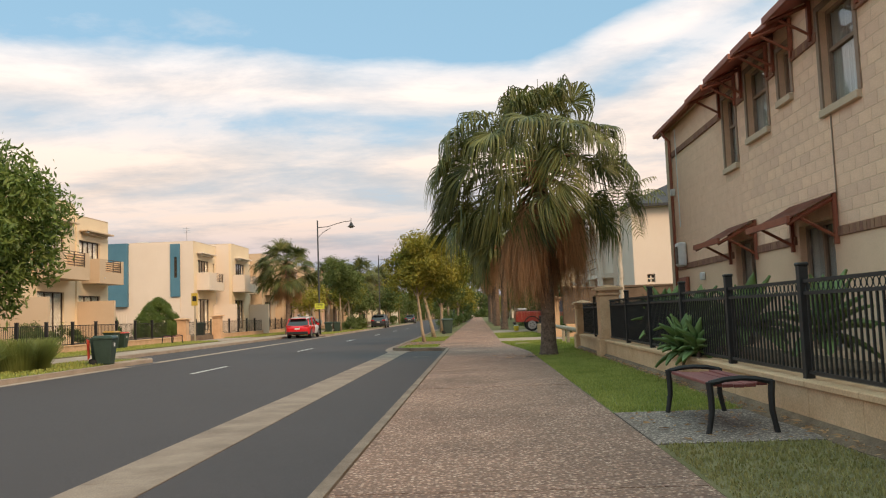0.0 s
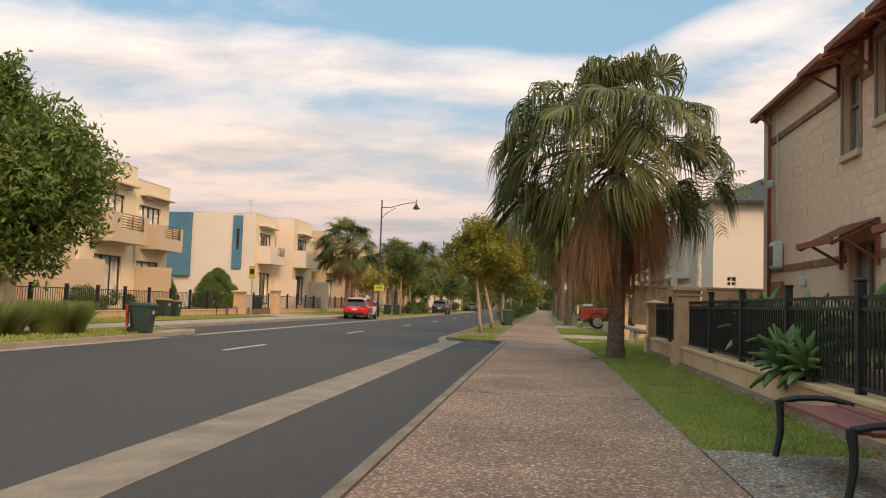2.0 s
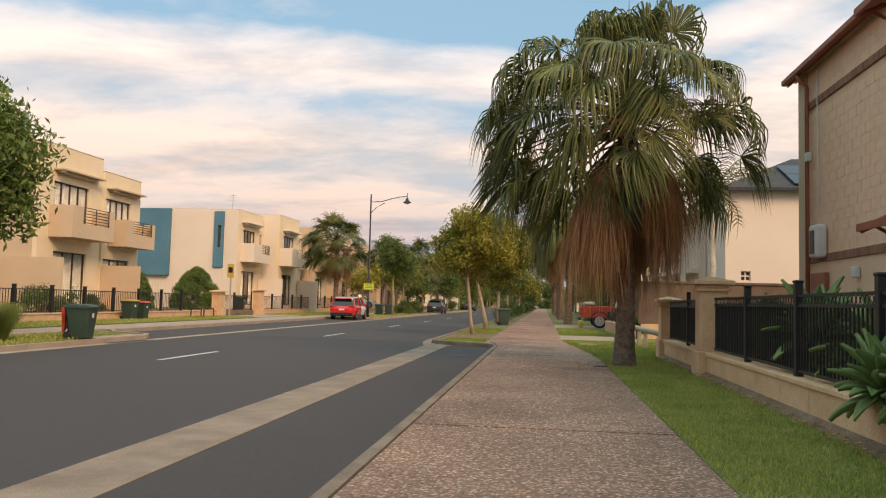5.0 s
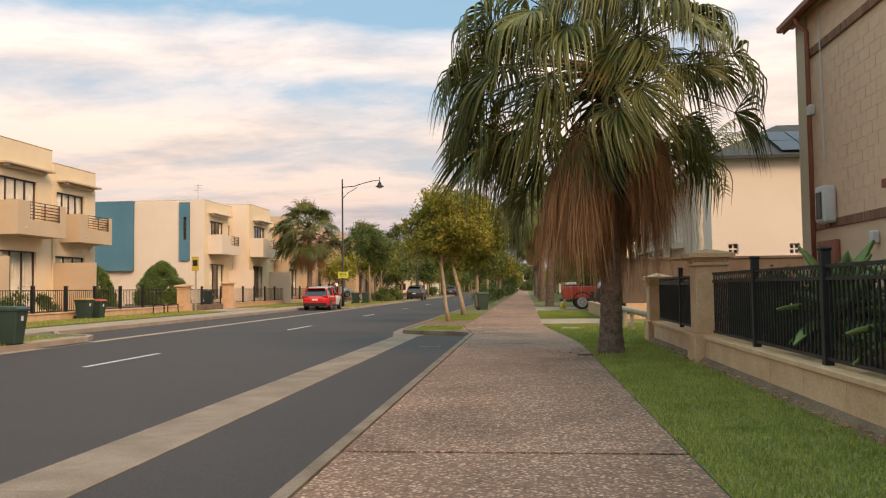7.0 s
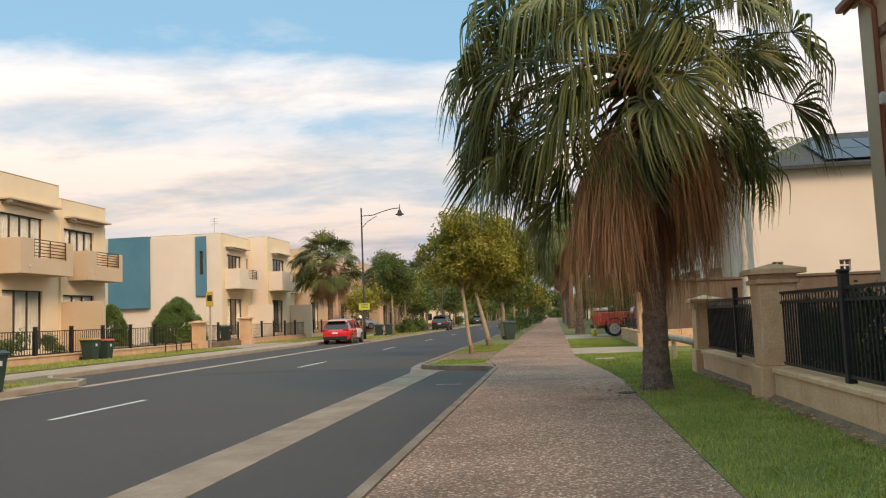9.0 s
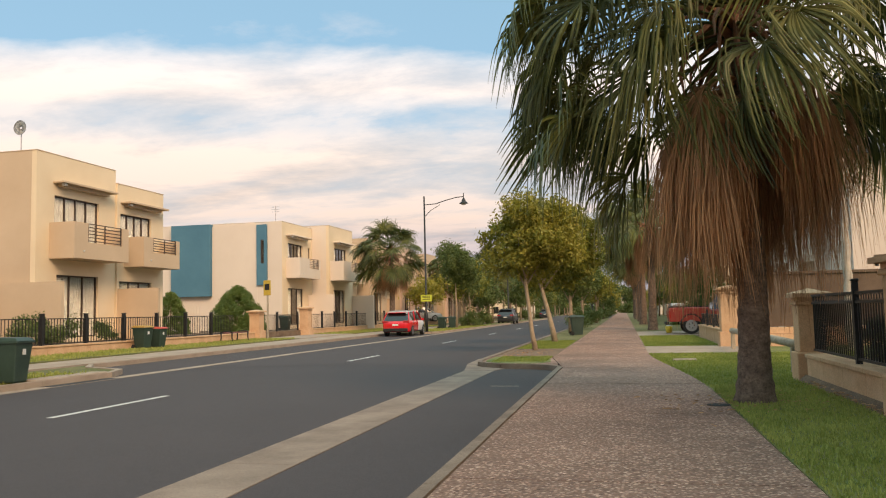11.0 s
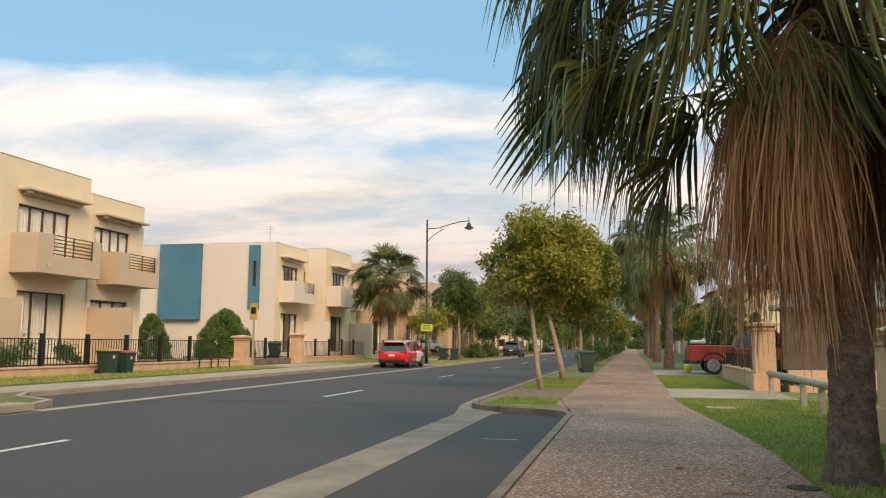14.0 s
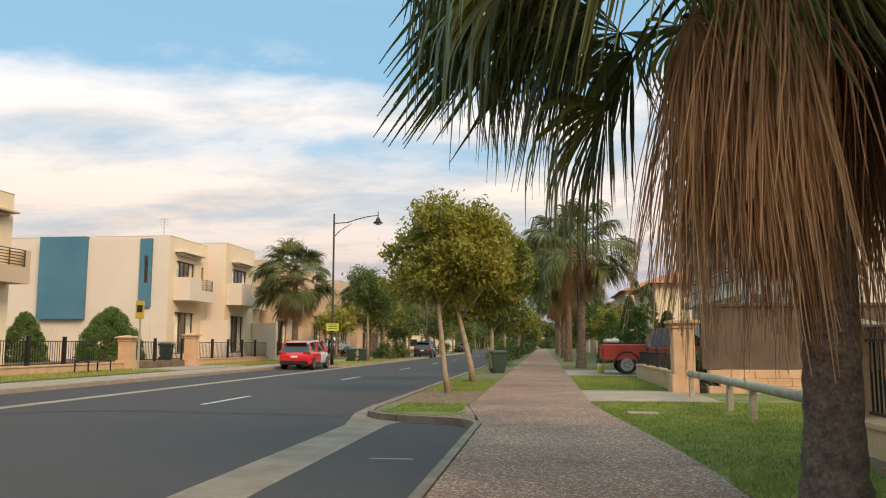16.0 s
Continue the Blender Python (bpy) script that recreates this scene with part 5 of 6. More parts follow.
for y, z in ((20.5, 2.02), (23.0, 4.55)):
    part("wall_lamp", solid(-0.12, y - 0.07, z - 0.1, -0.004, y + 0.07, z + 0.1, 0.02), white_plastic, house)


def hood(a, b, z, drop, out, brackets=True):
    """A sloping timber hood on diagonal brackets over an opening."""
    bm = bmesh.new()
    v = [bm.verts.new(p) for p in ((0.0, a, z), (0.0, b, z), (-out, b, z - drop), (-out, a, z - drop))]
    bm.faces.new(v)
    bmesh.ops.solidify(bm, geom=bm.faces[:], thickness=0.05)
    h = part("hood", bm, terracotta, house, "terracotta timber window hood")
    for y in (a + 0.06, b - 0.06):
        part("rafter", tube(bmesh.new(), [(0.0, y, z - 0.08), (-out, y, z - drop - 0.07)], 0.035, 4), terracotta, h)
        part("bracket", tube(bmesh.new(), [(0.0, y, z - drop - 0.32), (-out * 0.72, y, z - drop * 0.75 - 0.09)], 0.028, 4), terracotta, h)
        part("wall_plate", solid(-0.06, y - 0.035, z - drop - 0.42, 0.0, y + 0.035, z - 0.02), terracotta, h)
    part("edge", solid(-out - 0.03, a - 0.03, z - drop - 0.06, -out + 0.02, b + 0.03, z - drop + 0.05), terracotta, h)


hood(16.55, 18.35, 3.02, 0.42, 0.80)
hood(12.85, 14.75, 3.02, 0.42, 0.80)
hood(17.25, 18.5, 6.32, 0.30, 0.75)
hood(15.3, 16.95, 6.36, 0.30, 0.75)
hood(14.1, 15.1, 6.36, 0.30, 0.75)
hood(11.6, 13.4, 6.36, 0.30, 0.75)

# pale rendered house behind the brown wall
wh = thing("pale_house", "pale two-storey rendered house with a dark roof and solar panels", "house", (0, 0, 0))
sp = lambda u, d, v: (u, 43 + d, v)
SW = [(9.07, 9.5, 2.6, 3.05), (11.62, 12.05, 2.58, 3.03)]
part("front_wall", holed(bmesh.new(), sp, 8.4, 20, 0, 6.75, SW, 0, 0.24), offwhite, wh)
for a, b, c, d in SW:
    window(wh, sp, a, b, c, d, 0.08, offwhite, 1, ((c + d) / 2,), 0, w=0.035)
part("side_wall", solid(8.4, 43.242, 0, 8.64, 56, 6.75), offwhite, wh)
part("side_wall", solid(19.76, 43.242, 0, 20, 56, 6.75), offwhite, wh)
part("back_wall", solid(8.4, 56.002, 0, 20, 56.24, 6.75), offwhite, wh)
bm = bmesh.new()
q = [bm.verts.new(v) for v in ((8.0, 42.6, 6.8), (20.4, 42.6, 6.8), (20.4, 56.6, 6.8), (8.0, 56.6, 6.8), (12.6, 47.5, 9.0), (15.8, 47.5, 9.0))]
for f in ((0, 1, 5, 4), (1, 2, 5), (2, 3, 4, 5), (3, 0, 4), (3, 2, 1, 0)):
    bm.faces.new([q[k] for k in f])
part("roof", bm, slate_roof, wh)
part("gutter", solid(7.96, 42.5, 6.66, 20.44, 42.6, 6.82, 0.01), slate_roof, wh)
tilt = math.degrees(math.atan2(2.2, 4.9))
for i in range(4):
    for j in range(2):
        ob = part("solar_panel", solid(-0.5, -0.8, 0.03, 0.5, 0.8, 0.075, 0.004), solar, wh)
        ob.matrix_basis = pose(11.9 + 1.06 * i, 43.6 + 1.52 * j, 6.86 + (1.0 + 1.52 * j) * 2.2 / 4.9, tilt, 0, 0)
wing = thing("pale_house_wing", "pale house wing with columns and stacked balconies", "house", (0, 0, 0))
part("core", solid(8.0, 47.2, 0, 8.38, 60, 6.6), offwhite, wing)
for z in (0.0, 3.1, 6.1):
    part("balcony_slab", solid(7.0, 47.0, z, 7.98, 60, z + 0.25), offwhite, wing)
for y in (47.2, 50.4, 53.6, 57.0):
    part("column", solid(7.05, y - 0.15, 0.252, 7.35, y + 0.15, 6.098, 0.01), offwhite, wing)
for z in (4.1, 4.25, 3.7):
    part("rail", solid(7.07, 47.1, z, 7.11, 59.8, z + 0.04), black_steel, wing)

# tile-roofed house further along the right
th = thing("tiled_house", "cream house with a terracotta tiled roof", "house", (1.5, 0, 0))
tp = lambda u, d, v: (u, 72 + d, v)
TH = [(8.2, 9.8, 3.6, 5.0)]
part("front_wall", holed(bmesh.new(), tp, 5.9, 16, 0, 5.35, TH, 0, 0.24), cream, th)
window(th, tp, *TH[0], 0.08, dark_frame, 1)
part("side_wall", solid(5.9, 72.242, 0, 6.14, 84, 5.35), cream, th)
part("back_wall", solid(6.15, 83.8, 0, 16, 84, 5.35), cream, th)
bm = bmesh.new()
q = [bm.verts.new(v) for v in ((5.4, 71.5, 5.38), (16.5, 71.5, 5.38), (16.5, 84.5, 5.38), (5.4, 84.5, 5.38), (10.0, 77, 7.5), (12, 77, 7.5))]
for f in ((0, 1, 5, 4), (1, 2, 5), (2, 3, 4, 5), (3, 0, 4), (3, 2, 1, 0)):
    bm.faces.new([q[k] for k in f])
part("roof", bm, roof_tile, th)
for k, (x, y, h) in enumerate(((5.2, 64, 3.6), (6.2, 67, 5.2), (5.4, 69.5, 4.6), (4.6, 75, 3.8), (6.6, 62.0, 3.2))):
    clipped("garden_conifer", "dark green garden conifer beside the drive", (x, y, 0), 0.95, h, 9000, 0.07, leaf_dark, 80 + k)

# pinnate palm on the side lawn
qp = thing("feather_palm", "slim feather palm with a pale ringed trunk and yellow-green fronds", "palm tree", (6.45, 36.2, -0.02))
bm = bmesh.new()
tube(bm, [(0.02 * math.sin(k), 0, 5.7 * k / 40) for k in range(41)], [0.13 - 0.001 * k + (0.012 if k % 2 else 0) for k in range(41)], 12)
part("trunk", bm, white_bark, qp, smooth=True)
for n in range(13):
    r = random.Random(900 + n)
    bm = bmesh.new()
    e = radians(r.uniform(5, 70))
    p, d, pts = Vector((0.05, 0, 0)), Vector((math.cos(e), 0, math.sin(e))), []
    for k in range(15):
        pts.append((p.copy(), d.copy()))
        p = p + d * 0.17
        d = (d + Vector((0, 0, -0.07 - 0.006 * k))).normalized()
    tube(bm, [q for q, _ in pts], [0.025 - 0.0014 * k for k in range(15)], 4, False)
    for k in range(3, 30):
        q, t = pts[min(k // 2, 14)]
        for s in (-1, 1):
            l = 0.55 * math.sin(math.pi * (k - 1) / 31) + 0.12
            out = (Vector((0, s, 0)) + t * 0.6 + Vector((0, 0, r.uniform(-0.5, 0.0)))).normalized()
            w = t * 0.018
            mid, tip = q + out * l * 0.6, q + out * l + Vector((0, 0, -0.35 * l))
            bm.faces.new([bm.verts.new(v) for v in (q - w, q + w, mid + w, mid - w)])
            bm.faces.new([bm.verts.new(v) for v in (mid - w, mid + w, tip)])
    ob = part("frond", bm, palm_fading if n % 3 == 0 else palm_green, qp)
    ob.matrix_basis = pose(0, 0, 5.65, 0, 0, n * 137.5)

# houses and planting that close the end of the street
for k, (x, y, w, h, mat_k) in enumerate(((7.5, 92, 12, 6.2, offwhite), (7.8, 112, 13, 6.0, cream), (7.2, 134, 12, 6.4, pink_render), (7.6, 156, 13, 6.0, beige), (7.4, 180, 13, 6.3, offwhite), (-34, 175, 12, 6.4, cream), (-34, 205, 12, 6.4, offwhite), (-34, 300, 22, 6.5, beige), (-8, 312, 20, 6.2, offwhite), (14, 300, 18, 6.4, cream))):
    hs = thing("distant_house", "two-storey rendered house with a tiled roof down the street", "house", (x, y, 0), group="distant houses")
    dp = lambda u, d, v: (u, d, v)
    wins = [(1.2 + 3.2 * j, 2.6 + 3.2 * j, z, z + 1.4) for j in range(int(w / 3.4)) for z in (0.9, 3.9)]
    part("front_wall", holed(bmesh.new(), dp, 0, w, -0.3, h, wins, 0, 0.2), mat_k, hs)
    for wn in wins:
        part("window_pane", holed(bmesh.new(), dp, *wn, [], 0.08, 0.12), dark_glass, hs)
    part("side_wall", solid(0, 0.202, -0.3, 0.2, 12, h), mat_k, hs)
    part("side_wall", solid(w - 0.2, 0.202, -0.3, w, 12, h), mat_k, hs)
    part("back_wall", solid(0.202, 11.8, -0.3, w - 0.202, 12, h), mat_k, hs)
    bm = bmesh.new()
    q = [bm.verts.new(v) for v in ((-0.5, -0.5, h), (w + 0.5, -0.5, h), (w + 0.5, 12.5, h), (-0.5, 12.5, h), (w * 0.35, 6, h + 1.9), (w * 0.65, 6, h + 1.9))]
    for f in ((0, 1, 5, 4), (1, 2, 5), (2, 3, 4, 5), (3, 0, 4), (3, 2, 1, 0)):
        bm.faces.new([q[j] for j in f])
    part("roof", bm, slate_roof if k % 2 else roof_tile, hs)
for k in range(16):
    bush("street_end_shrub", "dense dark shrub at the end of the street", (-26 + 3.2 * k, 262 + (k % 3) * 5, -0.2), (2.4, 2.0, 1.5 + 0.3 * (k % 4)), 9, 900, 0.30, leaf_far, 800 + k, group="shrubs at the street's end")
for k in range(10):
    bush("verge_shrub", "green shrub on the verge down the street", (-2.6 if k % 2 else -14.2, 96 + 9 * k, 0.0), (0.9, 2.4, 0.8), 9, 1200, 0.12, leaf_far, 840 + k, group="verge shrubs")

# closing masses far down the street
for k in range(14):
    rng = random.Random(200 + k)
    y = 92 + 13 * k
    for x in ((-14.0 + rng.uniform(-0.8, 0.8)), (-2.7 if k % 2 else -2.4), 6.5 + rng.uniform(-1, 1), -19.0):
        if x == -19.0 and k % 2:
            continue
        hgt = rng.uniform(5.2, 7.4) * (0.8 if x > -3.2 and x < 0 else 1.0)
        tree("street_tree", "green street tree further along the road", (x, y + rng.uniform(-3, 3), 0), [(0, 0, 0, 0.16), (0.05, 0, 1.6, 0.12), (0, 0, hgt * 0.8, 0.03)],
             [((0, 0, 1.7), (1.0, 0.2, hgt * 0.6), 0.05), ((0, 0, 1.8), (-1.0, -0.2, hgt * 0.6), 0.05)],
             lumps(300 + k, (0, 0, hgt * 0.62), (2.1, 2.2, hgt * 0.36), 12, 0.7, 1.2), 2600, 0.15, leaf_far if k % 3 else leaf_olive, pale_bark, 300 + k * 5 + int(x), group="distant street trees")
for k in range(11):
    rng = random.Random(700 + k)
    hgt = rng.uniform(8, 12)
    tree("street_tree", "tall dark tree closing the end of the street", (-30 + 5.2 * k, 285 + rng.uniform(-12, 12), 0), [(0, 0, 0, 0.3), (0.05, 0, 3, 0.2), (0, 0, hgt * 0.8, 0.05)],
         [((0, 0, 3), (1.6, 0.2, hgt * 0.6), 0.08), ((0, 0, 3), (-1.6, -0.2, hgt * 0.6), 0.08)],
         lumps(710 + k, (0, 0, hgt * 0.55), (3.6, 3.0, hgt * 0.45), 12, 1.2, 2.0), 2200, 0.32, leaf_far, pale_bark, 720 + k, group="trees at the street's end")
for k, (x, y) in enumerate(((-2.75, 58), (-2.8, 72), (-13.6, 78), (-15.8, 92))):
    tree("street_tree", "green street tree on the verge", (x, y, 0), [(0, 0, 0, 0.14), (0.05, 0, 1.6, 0.10), (0, 0, 3.8, 0.03)],
         [((0, 0, 1.7), (1.0, 0.2, 3.2), 0.05), ((0, 0, 1.8), (-1.0, -0.2, 3.2), 0.05)],
         lumps(400 + k, (0.2, 0, 3.4 if k < 2 else 4.9), (1.8, 1.9, 1.6) if k < 2 else (2.6, 2.4, 2.5), 16, 0.7, 1.2), 9000, 0.10, leaf_far, pale_bark, 400 + k, group="verge trees")


# ---- street furniture ----
def bench(at, turn, label, timber, scale=1.0):
    """A backless slatted bench on two curved cast frames."""
    b = thing("bench", label, "bench", at, turn)
    L, W = 1.74 * scale, 0.62 * scale
    n = 5
    for k in range(n):
        x = -W / 2 + 0.03 + (W - 0.06) * (k + 0.5) / n
        dip = 0.03 * (1 - (2 * (k + 0.5) / n - 1) ** 2)
        part("slat", solid(x - 0.053, -L / 2 + 0.03, 0.475 - dip, x + 0.053, L / 2 - 0.03, 0.510 - dip, 0.006), timber, b)
    for y in (-L / 2, L / 2):
        f = part("end_frame", tube(bmesh.new(), [(-W / 2, y, 0.50), (-W / 4, y, 0.535), (0, y, 0.545), (W / 4, y, 0.535), (W / 2, y, 0.50)], 0.030, 6), black_steel, b, "black cast metal end frame")
        for s in (-1, 1):
            part("leg", tube(bmesh.new(), [(s * W / 2, y, 0.515), (s * (W / 2 - 0.012), y, 0.36), (s * (W / 2 - 0.012), y, 0.22), (s * (W / 2 + 0.012), y, 0.09), (s * (W / 2 + 0.03), y, 0.0)], [0.036, 0.034, 0.032, 0.029, 0.03], 8), black_steel, f)
    return b


bench((2.59, 9.06, -0.004), 0, "backless park bench with red slats and black metal legs", bench_red)
bench((-19.4, 49.8, 0.07), 0, "dark backless bench before the far fence", bench_red)


def wheelie_bin(at, turn, lid_mat, label, scale=1.0, open_lid=False):
    """A wheeled rubbish bin: tapered tub, rim, hinged lid, handle and wheels."""
    b = thing("wheelie_bin", label, "bin", at, turn, group="rubbish bins")
    bm = bmesh.new()
    lo = [bm.verts.new((sx * 0.21, sy * 0.24, 0.03)) for sx, sy in ((-1, -1), (1, -1), (1, 1), (-1, 1))]
    hi = [bm.verts.new((sx * 0.28, sy * 0.33, 0.90)) for sx, sy in ((-1, -1), (1, -1), (1, 1), (-1, 1))]
    for k in range(4):
        bm.faces.new((lo[k], lo[(k + 1) % 4], hi[(k + 1) % 4], hi[k]))
    bm.faces.new(lo[::-1])
    bm.faces.new(hi)
    bevel(bm, 0.03, 2)
    part("tub", bm, bin_green, b)
    part("rim", solid(-0.305, -0.355, 0.86, 0.305, 0.355, 0.905, 0.012), bin_green, b)
    bm = bmesh.new()
    ring = [bm.verts.new(v) for v in ((-0.31, -0.37, 0.907), (0.31, -0.37, 0.907), (0.31, 0.37, 0.907), (-0.31, 0.37, 0.907))]
    top = [bm.verts.new(v) for v in ((-0.24, -0.28, 0.985), (0.24, -0.28, 0.985), (0.24, 0.30, 1.0), (-0.24, 0.30, 1.0))]
    for k in range(4):
        bm.faces.new((ring[k], ring[(k + 1) % 4], top[(k + 1) % 4], top[k]))
    bm.faces.new(top)
    bm.faces.new(ring[::-1])
    bevel(bm, 0.012, 1)
    lid = part("lid", bm, lid_mat, b)
    if open_lid:
        lid.matrix_basis = Matrix.Translation((0, 0.41, 0.93)) @ pose(0, 0, 0, 87) @ Matrix.Translation((0, -0.40, -0.93))
    part("hinge", tube(bmesh.new(), [(-0.24, 0.385, 0.93), (0.24, 0.385, 0.93)], 0.02, 6), bin_green, lid)
    part("handle", tube(bmesh.new(), [(-0.22, 0.35, 0.88), (-0.22, 0.43, 0.90), (0.22, 0.43, 0.90), (0.22, 0.35, 0.88)], 0.016, 6), bin_green, b)
    for s in (-1, 1):
        w = part("wheel", tube(bmesh.new(), [(s * 0.24, 0.27, 0.10), (s * 0.29, 0.27, 0.10)], 0.10, 12), rubber, b)
    part("axle", tube(bmesh.new(), [(-0.24, 0.27, 0.10), (0.24, 0.27, 0.10)], 0.012, 6), alloy, b)
    part("sticker", solid(-0.05, -0.318, 0.62, 0.05, -0.305, 0.74), white_plastic, b)
    b.scale = (scale,) * 3
    return b


wheelie_bin((-12.75, 26.75, 0.0), 95, bin_green, "dark green wheeled bin standing at the far kerb")
wheelie_bin((-13.17, 27.25, 0.0), 116, bin_red, "dark green wheeled bin with its red lid hanging open", open_lid=True)
wheelie_bin((-19.85, 42.4, 0.07), 80, bin_yellow, "dark green wheeled bin with a yellow lid by the fence")
wheelie_bin((-19.7, 43.3, 0.07), 85, bin_red, "dark green wheeled bin with a red lid by the fence", 0.92)
wheelie_bin((-2.15, 54.2, -0.01), 100, bin_green, "dark green wheeled bin beside the footpath", 1.05)
wheelie_bin((-14.6, 77.0, 0.0), 80, bin_green, "dark green wheeled bin on the far verge")
wheelie_bin((-13.9, 77.8, 0.0), 95, bin_green, "dark green wheeled bin next to its twin")
wheelie_bin((-21.4, 60.6, 0.38), 90, bin_green, "dark green bin inside the townhouse gate")


def street_lamp(at, label, h=9.7, arm=2.9):
    """A tall dark post with a curved bracket arm and a hanging bell lantern."""
    t = thing("street_lamp", label, "street lamp", at, group="street lamps")
    part("pole", tube(bmesh.new(), [(0, 0, -0.05), (0, 0, 1.2), (0, 0, 1.25), (0, 0, h)], [0.11, 0.10, 0.075, 0.055], 10), black_steel, t, smooth=True)
    part("base_plate", solid(-0.2, -0.2, -0.02, 0.2, 0.2, 0.03, 0.01), black_steel, t)
    part("arm", tube(bmesh.new(), [(0, 0, h - 0.62), (arm * 0.3, 0, h - 0.58), (arm * 0.55, 0, h - 0.36), (arm * 0.8, 0, h - 0.20), (arm, 0, h - 0.16)], 0.032, 6), black_steel, t, smooth=True)
    part("brace", tube(bmesh.new(), [(0, 0, h - 1.5), (arm * 0.16, 0, h - 1.05), (arm * 0.4, 0, h - 0.66)], 0.024, 6), black_steel, t, smooth=True)
    part("finial", tube(bmesh.new(), [(arm, 0, h - 0.30), (arm, 0, h + 0.10)], 0.03, 6), black_steel, t)
    bm = tube(bmesh.new(), [(arm, 0, h - 0.28), (arm, 0, h - 0.36), (arm, 0, h - 0.52), (arm, 0, h - 0.62), (arm, 0, h - 0.66)], [0.06, 0.11, 0.17, 0.30, 0.33], 14)
    lantern = part("lantern", bm, black_steel, t, smooth=True)
    part("bowl", tube(bmesh.new(), [(arm, 0, h - 0.665), (arm, 0, h - 0.74), (arm, 0, h - 0.78)], [0.22, 0.17, 0.06], 12), white_plastic, lantern, smooth=True)
    return t


lamp = street_lamp((-13.45, 67.0, 0.0), "tall dark street lamp with a bell lantern and curved arm")
copy_thing(lamp, pose(-13.4, 108, 0.0))
copy_thing(lamp, pose(-3.1, 100, 0.0, 0, 0, 180))
sign = thing("road_sign", "fluorescent yellow-green sign plate on the lamp post", "sign", (-13.45, 66.9, 0.0))
part("plate", solid(-0.35, -0.05, 2.15, 0.45, -0.02, 2.62, 0.004), sign_yellow, sign)
part("clamp", solid(-0.12, -0.019, 2.3, 0.12, 0.09, 2.36), alloy, sign)
for z in (2.28, 2.40, 2.50):
    part("lettering_bar", solid(-0.22, -0.056, z, 0.32, -0.051, z + 0.04), black_steel, sign)
stop = thing("bus_stop", "yellow bus stop post with a small sign plate", "sign", (-19.2, 53.3, 0.06))
part("post", solid(-0.045, -0.04, -0.02, 0.045, 0.04, 2.9, 0.006), weathered, stop)
part("plate", solid(-0.22, -0.075, 2.45, 0.22, -0.052, 3.3, 0.01), stop_yellow, stop)
part("symbol", solid(-0.14, -0.083, 2.75, 0.14, -0.076, 3.1), black_steel, stop)
cover = thing("valve_cover", "small pale concrete valve cover set in the lawn", "cover", (1.72, 32.9, -0.012))
part("slab", solid(-0.28, -0.22, -0.1, 0.28, 0.22, 0.035, 0.008), pale_concrete, cover)
pit = thing("utility_cover", "round dark iron cover at the footpath's edge", "cover", (1.47, 23.2, -0.01))
part("disc", tube(bmesh.new(), [(0, 0, -0.05), (0, 0, 0.018)], 0.15, 20), rubber, pit)


# ---- vehicles ----
def wheel(parent, x, y, r, s):
    w = part("wheel", tube(bmesh.new(), [(x - 0.10 * s, y, r), (x - 0.02 * s, y, r), (x + 0.10 * s, y, r), (x + 0.115 * s, y, r)], [r * 0.98, r, r, r * 0.9], 20), rubber, parent)
    part("rim", tube(bmesh.new(), [(x + 0.10 * s, y, r), (x + 0.122 * s, y, r)], r * 0.68, 14), alloy, w)
    for k in range(5):
        a = k * 1.2566
        part("spoke", solid(x + 0.123 * s if s > 0 else x - 0.14, y - 0.02 + 0.5 * r * math.cos(a) * 0.6, r - 0.02 + 0.5 * r * math.sin(a) * 0.6, x + 0.14 if s > 0 else x - 0.123, y + 0.03 + 0.5 * r * math.cos(a) * 0.6, r + 0.03 + 0.5 * r * math.sin(a) * 0.6), dark_frame, w)
    return w


